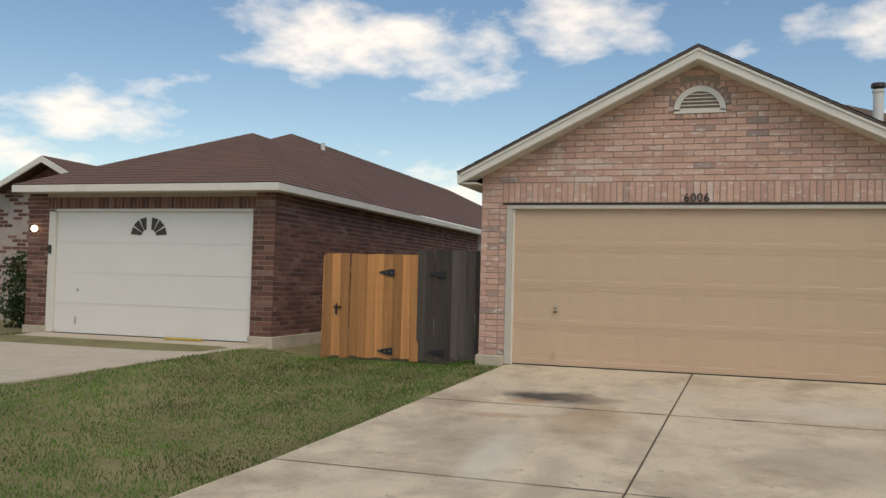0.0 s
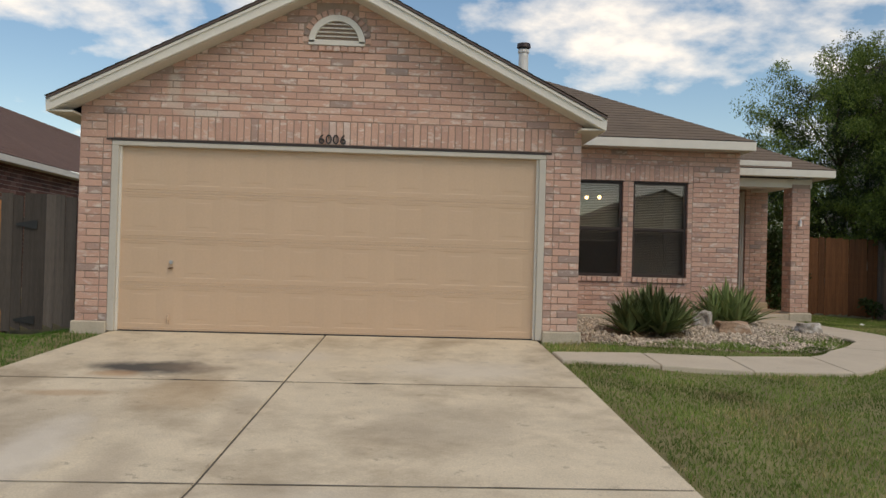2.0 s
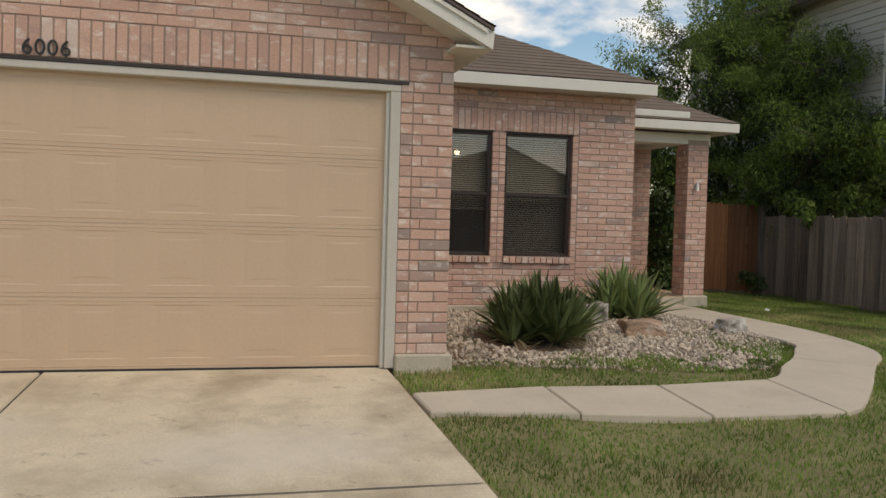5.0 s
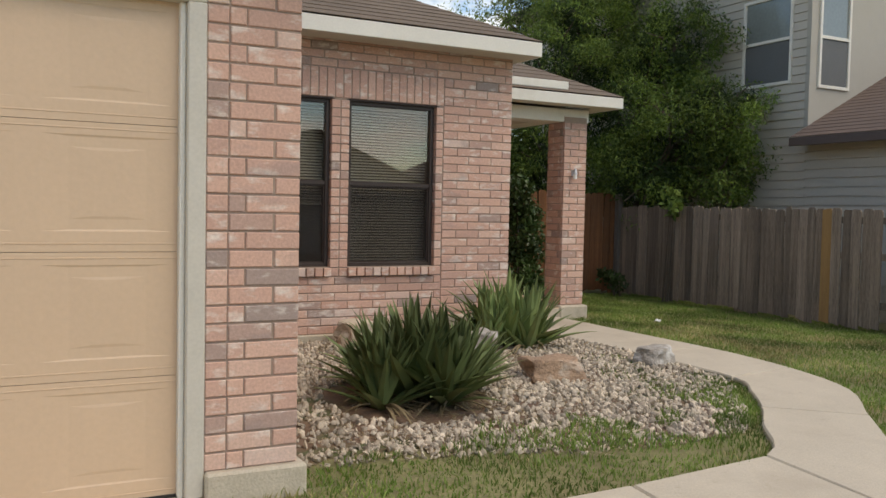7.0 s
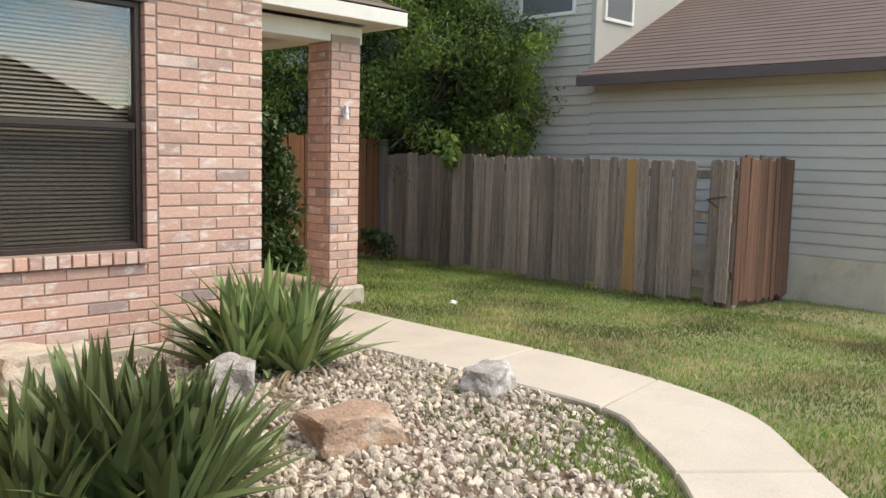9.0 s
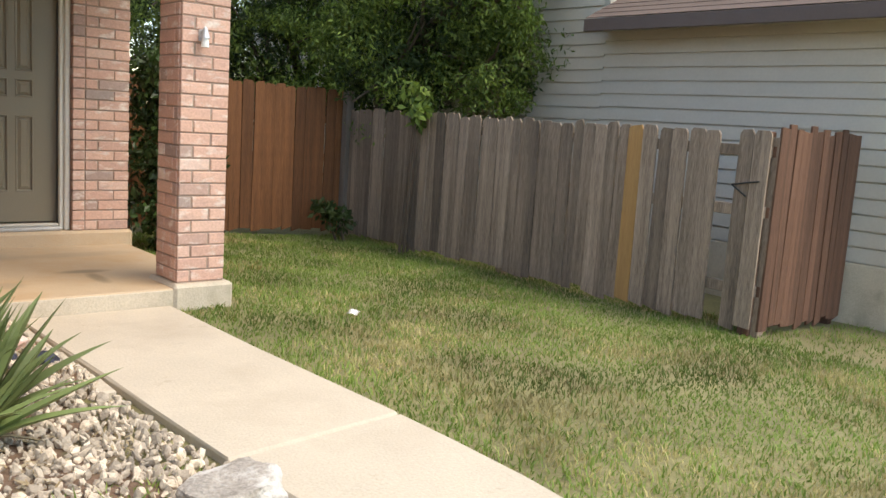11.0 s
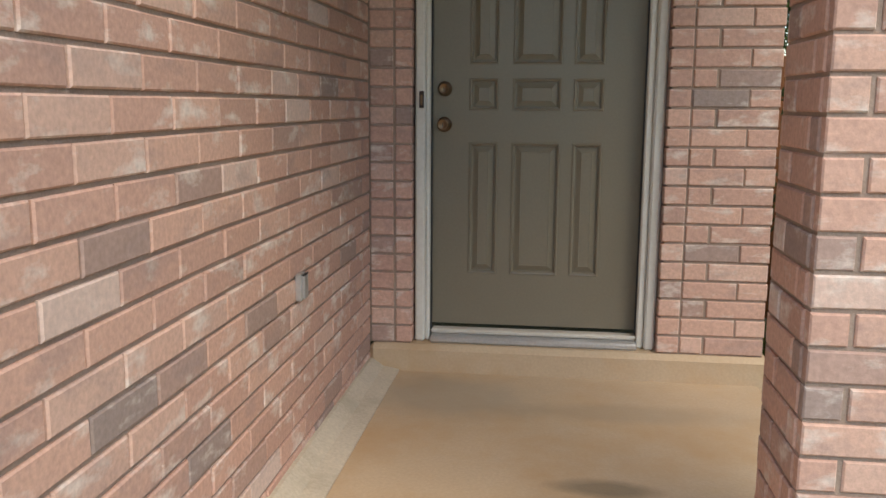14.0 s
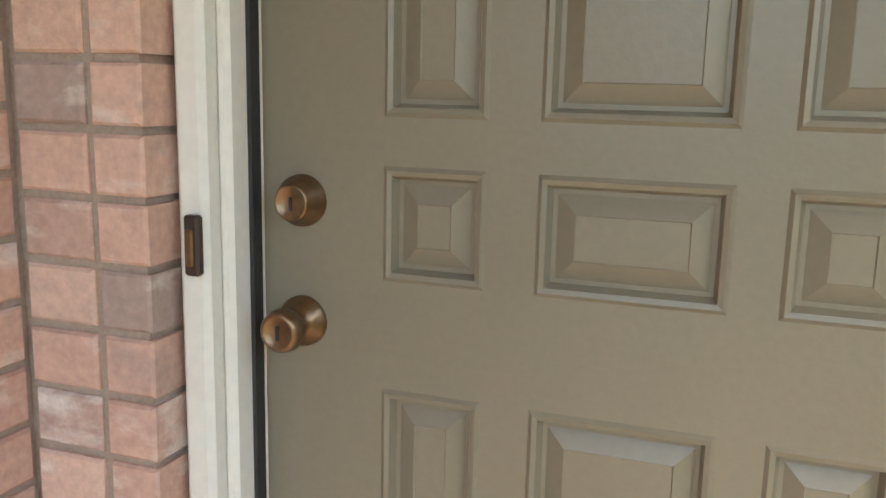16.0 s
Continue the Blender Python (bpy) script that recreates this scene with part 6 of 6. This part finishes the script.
rng = random.Random(61)
ico = bmesh.new()
bmesh.ops.create_icosphere(ico, subdivisions=1, radius=1.0)
ico_v = [v.co.copy() for v in ico.verts]
ico_f = [tuple(v.index for v in f.verts) for f in ico.faces]
ico.free()
gv, gf = [], []
tries = 0
while len(gf) < 15500 * 20 and tries < 110000:
    tries += 1
    x, y = rng.uniform(2.98, 6.75), rng.uniform(0.1, 4.62)
    if not inside(x, y, BED):
        continue
    dens = 0.68 + 0.7 * noise.noise((x * 1.1, y * 1.1, 4.0)) + 0.4 * smooth(4.4, 5.4, x) - 0.35 * smooth(0.6, 0.0, y)
    if math.hypot(x - 4.12, (y - 1.42)) < 0.55 or rng.random() > dens:
        continue
    r = 0.008 + 0.022 * rng.random() ** 2.0
    m = pose(x, y, bed_z(x, y) + r * 0.35, rng.uniform(0, 360), rng.uniform(0, 360), rng.uniform(0, 360)) @ Matrix.Diagonal((r * rng.uniform(0.8, 1.4), r * rng.uniform(0.7, 1.1), r * rng.uniform(0.35, 0.7), 1))
    k = len(gv)
    gv += [tuple(m @ (v * rng.uniform(0.68, 1.28))) for v in ico_v]
    gf += [tuple(k + i for i in f) for f in ico_f]
me = bpy.data.meshes.new("gravel")
me.from_pydata(gv, [], gf)
me.materials.append(M_STONE)
tagged(new("gravel", me), "white and tan river gravel spread over the bed", "gravel", "", "stuff")


def boulder(x, y, sx, sy, sz, rz, seed, material, label, sink=0.3):
    bm = bmesh.new()
    bmesh.ops.create_icosphere(bm, subdivisions=4, radius=1.0)
    for v in bm.verts:
        c = v.co.copy()
        flat = Vector((max(-0.72, min(0.72, c.x)), max(-0.72, min(0.72, c.y)), max(-0.66, min(0.66, c.z))))
        k = 1 + 0.30 * noise.noise(c * 1.3 + Vector((seed, 0, 0))) + 0.08 * noise.noise(c * 3.6 + Vector((0, seed, 0))) + 0.03 * noise.noise(c * 9)
        v.co = flat * k * 1.35
    bmesh.ops.scale(bm, vec=(sx, sy, sz), verts=bm.verts[:])
    ob = part("boulder", bm, material)
    ob.matrix_world = pose(x, y, bed_z(x, y) + sz * (1 - sink) * 0.8, 0, 0, rz)
    return tagged(ob, label, "rock", "bed boulders")


boulder(5.42, 1.60, 0.205, 0.14, 0.11, -12, 3, M_ROCK, "tan flat-topped boulder in the gravel bed")
boulder(6.56, 1.78, 0.165, 0.12, 0.095, 20, 5, M_ROCKG, "mottled grey boulder beside the path")
boulder(5.32, 2.50, 0.165, 0.12, 0.15, 60, 7, M_ROCKG, "grey limestone rock behind the agaves")
boulder(4.66, 3.44, 0.27, 0.17, 0.15, 10, 9, M_PALEROCK, "pale cream rock against the house wall")

lrng = random.Random(77)
spots_ = []
for k in range(260):
    cx, cy, sp_ = lrng.choice(((4.2, 1.1, 0.55), (5.76, 2.45, 0.4), (5.2, 1.2, 0.7), (6.3, 3.6, 0.3), (4.4, 0.6, 0.6)))
    x, y = lrng.gauss(cx, sp_), lrng.gauss(cy, sp_ * 0.6)
    if inside(x, y, BED):
        spots_.append((x, y, bed_z(x, y) + 0.014, 0.06))
lit = leaf_cloud("leaf_litter", spots_, 2600, 0.07, 0.16, 78, M_AGAVEDRY, None, 0.0)
lv = np.empty(len(lit.data.vertices) * 3)
lit.data.vertices.foreach_get("co", lv)
lv = lv.reshape(-1, 3)
lv[:, 2] = 0.012 + 0.35 * (lv[:, 2] - 0.03) + np.array([bed_z(x, y) for x, y in lv[:, :2].tolist()])
lv[:, 2] = np.maximum(lv[:, 2], np.array([bed_z(x, y) + 0.004 for x, y in lv[:, :2].tolist()]))
lit.data.vertices.foreach_set("co", lv.ravel())
tagged(lit, "dry brown leaf litter scattered round the agaves", "leaf litter", "", "stuff")

# edging stones and clutter along the path
for i, (x, y, rz, s) in enumerate(((6.645, 4.52, 1, 1), (6.648, 4.28, -1, 1), (6.652, 4.03, 1, 1), (6.66, 3.78, -1, 1), (6.668, 3.53, 1, 1), (6.675, 3.28, 0, 1))):
    bm = boxed(-0.045, 0.045, -0.115 * s, 0.115 * s, -0.05, 0.018, 0.01)
    ob = part("edging_brick", bm, M_CONC2)
    ob.matrix_world = pose(x, y, walk_z(x, y) - 0.004, rng.uniform(-2, 2), rng.uniform(-2, 2), rz)
    tagged(ob, "pale worn edging brick set along the path", "brick", "path edging")
for x, y, rx, rz in ((6.46, 4.52, 70, 20), (6.48, 3.95, 25, 50)):
    ob = new("loose_brick", brick_mesh(0.19, 0.071))
    me = boxed(-0.085, 0.085, -0.045, 0.045, -0.033, 0.033, 0.006)
    ob.data = mesh_of("loose_brick", me, M_BRICK)
    ob.matrix_world = pose(x, y, bed_z(x, y) + 0.045, rx, 0, rz)
    tagged(ob, "loose pink brick lying in the gravel", "brick", "loose bricks")
for x, y, s, rz in ((6.56, 3.66, 1.0, 30), (6.42, 3.80, 0.75, -20)):
    bm = bmesh.new()
    bmesh.ops.create_icosphere(bm, subdivisions=2, radius=1.0)
    for v in bm.verts:
        v.co = Vector((v.co.x * 0.08 * s, v.co.y * 0.055 * s, v.co.z * 0.04 * s)) * (1 + 0.5 * noise.noise(v.co * 2.5 + Vector((s * 9, 0, 0))))
    ob = part("dark_shard", bm, M_NAVY)
    ob.matrix_world = pose(x, y, bed_z(x, y) + 0.03, 10, 20, rz)
    tagged(ob, "dark blue broken shard lying in the gravel", "shard", "dark shards")
bm = bmesh.new()
bmesh.ops.create_grid(bm, x_segments=6, y_segments=6, size=0.034)
for v in bm.verts:
    v.co.z = 0.03 * noise.noise((v.co.x * 30, v.co.y * 30, 3.0)) + 0.03
bmesh.ops.solidify(bm, geom=bm.faces[:], thickness=0.002)
ob = part("paper_scrap", bm, M_PAPER)
ob.matrix_world = pose(8.6, 4.05, ground_z(8.6, 4.05) + 0.03, 8, -6, 30)
tagged(ob, "crumpled white paper scrap on the lawn", "paper")

# oil and leaf stains on the driveway
for nm, x, y, rx, ry, rz, mt, sd in (("leaf_debris", 0.55, -2.21, 0.13, 0.022, 0.05, M_OIL, 5.0), ("leaf_debris", -0.35, -2.2, 0.22, 0.014, 0.0, M_OIL, 6.0), ("leaf_debris", -1.1, -2.19, 0.10, 0.012, 0.0, M_OIL, 7.0)):
    blot(nm, x, y, rx, ry, rz, drive, mt, drive_z, sd, 0.003)


# ---- grass ----
def inside_many(x, y, poly):
    k = np.zeros(len(x), bool)
    for (ax, ay), (bx, by) in zip(poly, poly[1:] + poly[:1]):
        if ay != by:
            k ^= ((ay > y) != (by > y)) & (x < (bx - ax) * (y - ay) / (by - ay) + ax)
    return k


def on_lawn(x, y):
    d = np.maximum(0, -y)
    drive_ = (y < 0.1) & (x > -2.46 - 0.2 * np.minimum(d, 7)) & (x < 2.46 + 0.06 * np.minimum(d, 4))
    house = ((x > -2.95) & (x < 6.4) & (y > 3.68)) | ((x > -2.9) & (x < 2.97) & (y > -0.05)) | ((x > 6.3) & (x < 8.12) & (y > 4.62))
    return ~(drive_ | house | inside_many(x, y, WALKPOLY) | inside_many(x, y, ND_R + ND_L[::-1]) | ((x < -6.4) & (y > 0.5)))


def blades(name, regions, seed, material, label, tall):
    """Grass blades over stretches (x0, x1, y0, y1, per square metre) as one mesh."""
    rng = np.random.default_rng(seed)
    pts = []
    for x0, x1, y0, y1, dens in regions:
        n = int((x1 - x0) * (y1 - y0) * dens)
        q = rng.uniform((x0, y0), (x1, y1), (n, 2))
        e = q + 0.035 * np.sin(q[:, ::-1] * 9.0) * np.sin(q * 3.7) + rng.normal(0, 0.012, q.shape)
        q = q[on_lawn(e[:, 0], e[:, 1])]
        beds = inside_many(q[:, 0], q[:, 1], BED)
        jit = rng.uniform(-0.5, 0.5, len(q))
        dry = name == "dry_grass"
        for (x, y), bed, j in zip(q.tolist(), beds.tolist(), jit.tolist()):
            thick = noise.noise((x * 0.9, y * 0.9, 7.0)) + 0.6 * noise.noise((x * 3.1, y * 3.1, 1.0))
            arid = 0.45 * smooth(7.4, 8.4, x) * smooth(11.2, 9.5, x) * smooth(6.0, 3.0, y)
            if dry != (thick + j + arid > 0.5) or (bed and (dry or thick < 0.12 + 0.5 * smooth(0.5, 1.3, y) - 0.5 * smooth(5.6, 6.4, x) - 0.4 * smooth(0.75, 0.25, y))):
                continue
            pts.append((x, y, ground_z(x, y) - 0.004 + (0.03 if bed else 0), 0.75 + 0.5 * thick))
    p = np.array(pts)
    n = len(p)
    h = tall * rng.uniform(0.45, 1.15, n) * np.clip(p[:, 3], 0.5, 1.25)
    az = rng.uniform(0, 2 * np.pi, n)
    lean = rng.normal(0, 0.45, (n, 2)) * h[:, None]
    w = rng.uniform(0.0025, 0.005, n)
    dx, dy = np.cos(az) * w, np.sin(az) * w
    a = np.stack([p[:, 0] - dx, p[:, 1] - dy, p[:, 2]], 1)
    b = np.stack([p[:, 0] + dx, p[:, 1] + dy, p[:, 2]], 1)
    m1 = np.stack([p[:, 0] + dx * 0.8 + lean[:, 0] * 0.35, p[:, 1] + dy * 0.8 + lean[:, 1] * 0.35, p[:, 2] + h * 0.6], 1)
    m0 = np.stack([p[:, 0] - dx * 0.8 + lean[:, 0] * 0.35, p[:, 1] - dy * 0.8 + lean[:, 1] * 0.35, p[:, 2] + h * 0.6], 1)
    t = np.stack([p[:, 0] + lean[:, 0], p[:, 1] + lean[:, 1], p[:, 2] + h], 1)
    v = np.stack([a, b, m1, m0, t], 1).reshape(-1, 3)
    k = np.arange(n) * 5
    loops = np.stack([k, k + 1, k + 2, k + 3, k + 3, k + 2, k + 4], 1).ravel()
    me = bpy.data.meshes.new(name)
    me.vertices.add(len(v)), me.loops.add(len(loops)), me.polygons.add(2 * n)
    me.vertices.foreach_set("co", v.ravel())
    me.loops.foreach_set("vertex_index", loops)
    me.polygons.foreach_set("loop_start", np.stack([np.arange(n) * 7, np.arange(n) * 7 + 4], 1).ravel())
    me.update(calc_edges=True)
    me.materials.append(material)
    tagged(new(name, me), label, "grass", "", "stuff")


LAWN = [(5.9, 7.52, -0.9, 1.6, 2500), (11.3, 11.8, 2.7, 8.2, 1800), (7.5, 11.3, -1.3, 8.2, 2600), (2.4, 7.6, -5.5, -0.9, 2300), (7.6, 12.5, -5.5, -1.3, 900), (2.45, 6.9, -0.7, 2.2, 2600), (11.3, 13.4, -2.0, 2.7, 800), (2.4, 8.0, -8.5, -5.5, 600)]
blades("lush_grass", [(-11.2, -2.4, -7.0, 0.6, 1700)], 73, M_LUSH, "lush mown green lawn grass between the driveways", 0.055)
blades("grass", LAWN, 71, M_GRASS, "uneven green lawn grass", 0.058)
blades("dry_grass", LAWN, 72, M_DRY, "dry straw-coloured patches in the lawn", 0.05)

set_bricks()
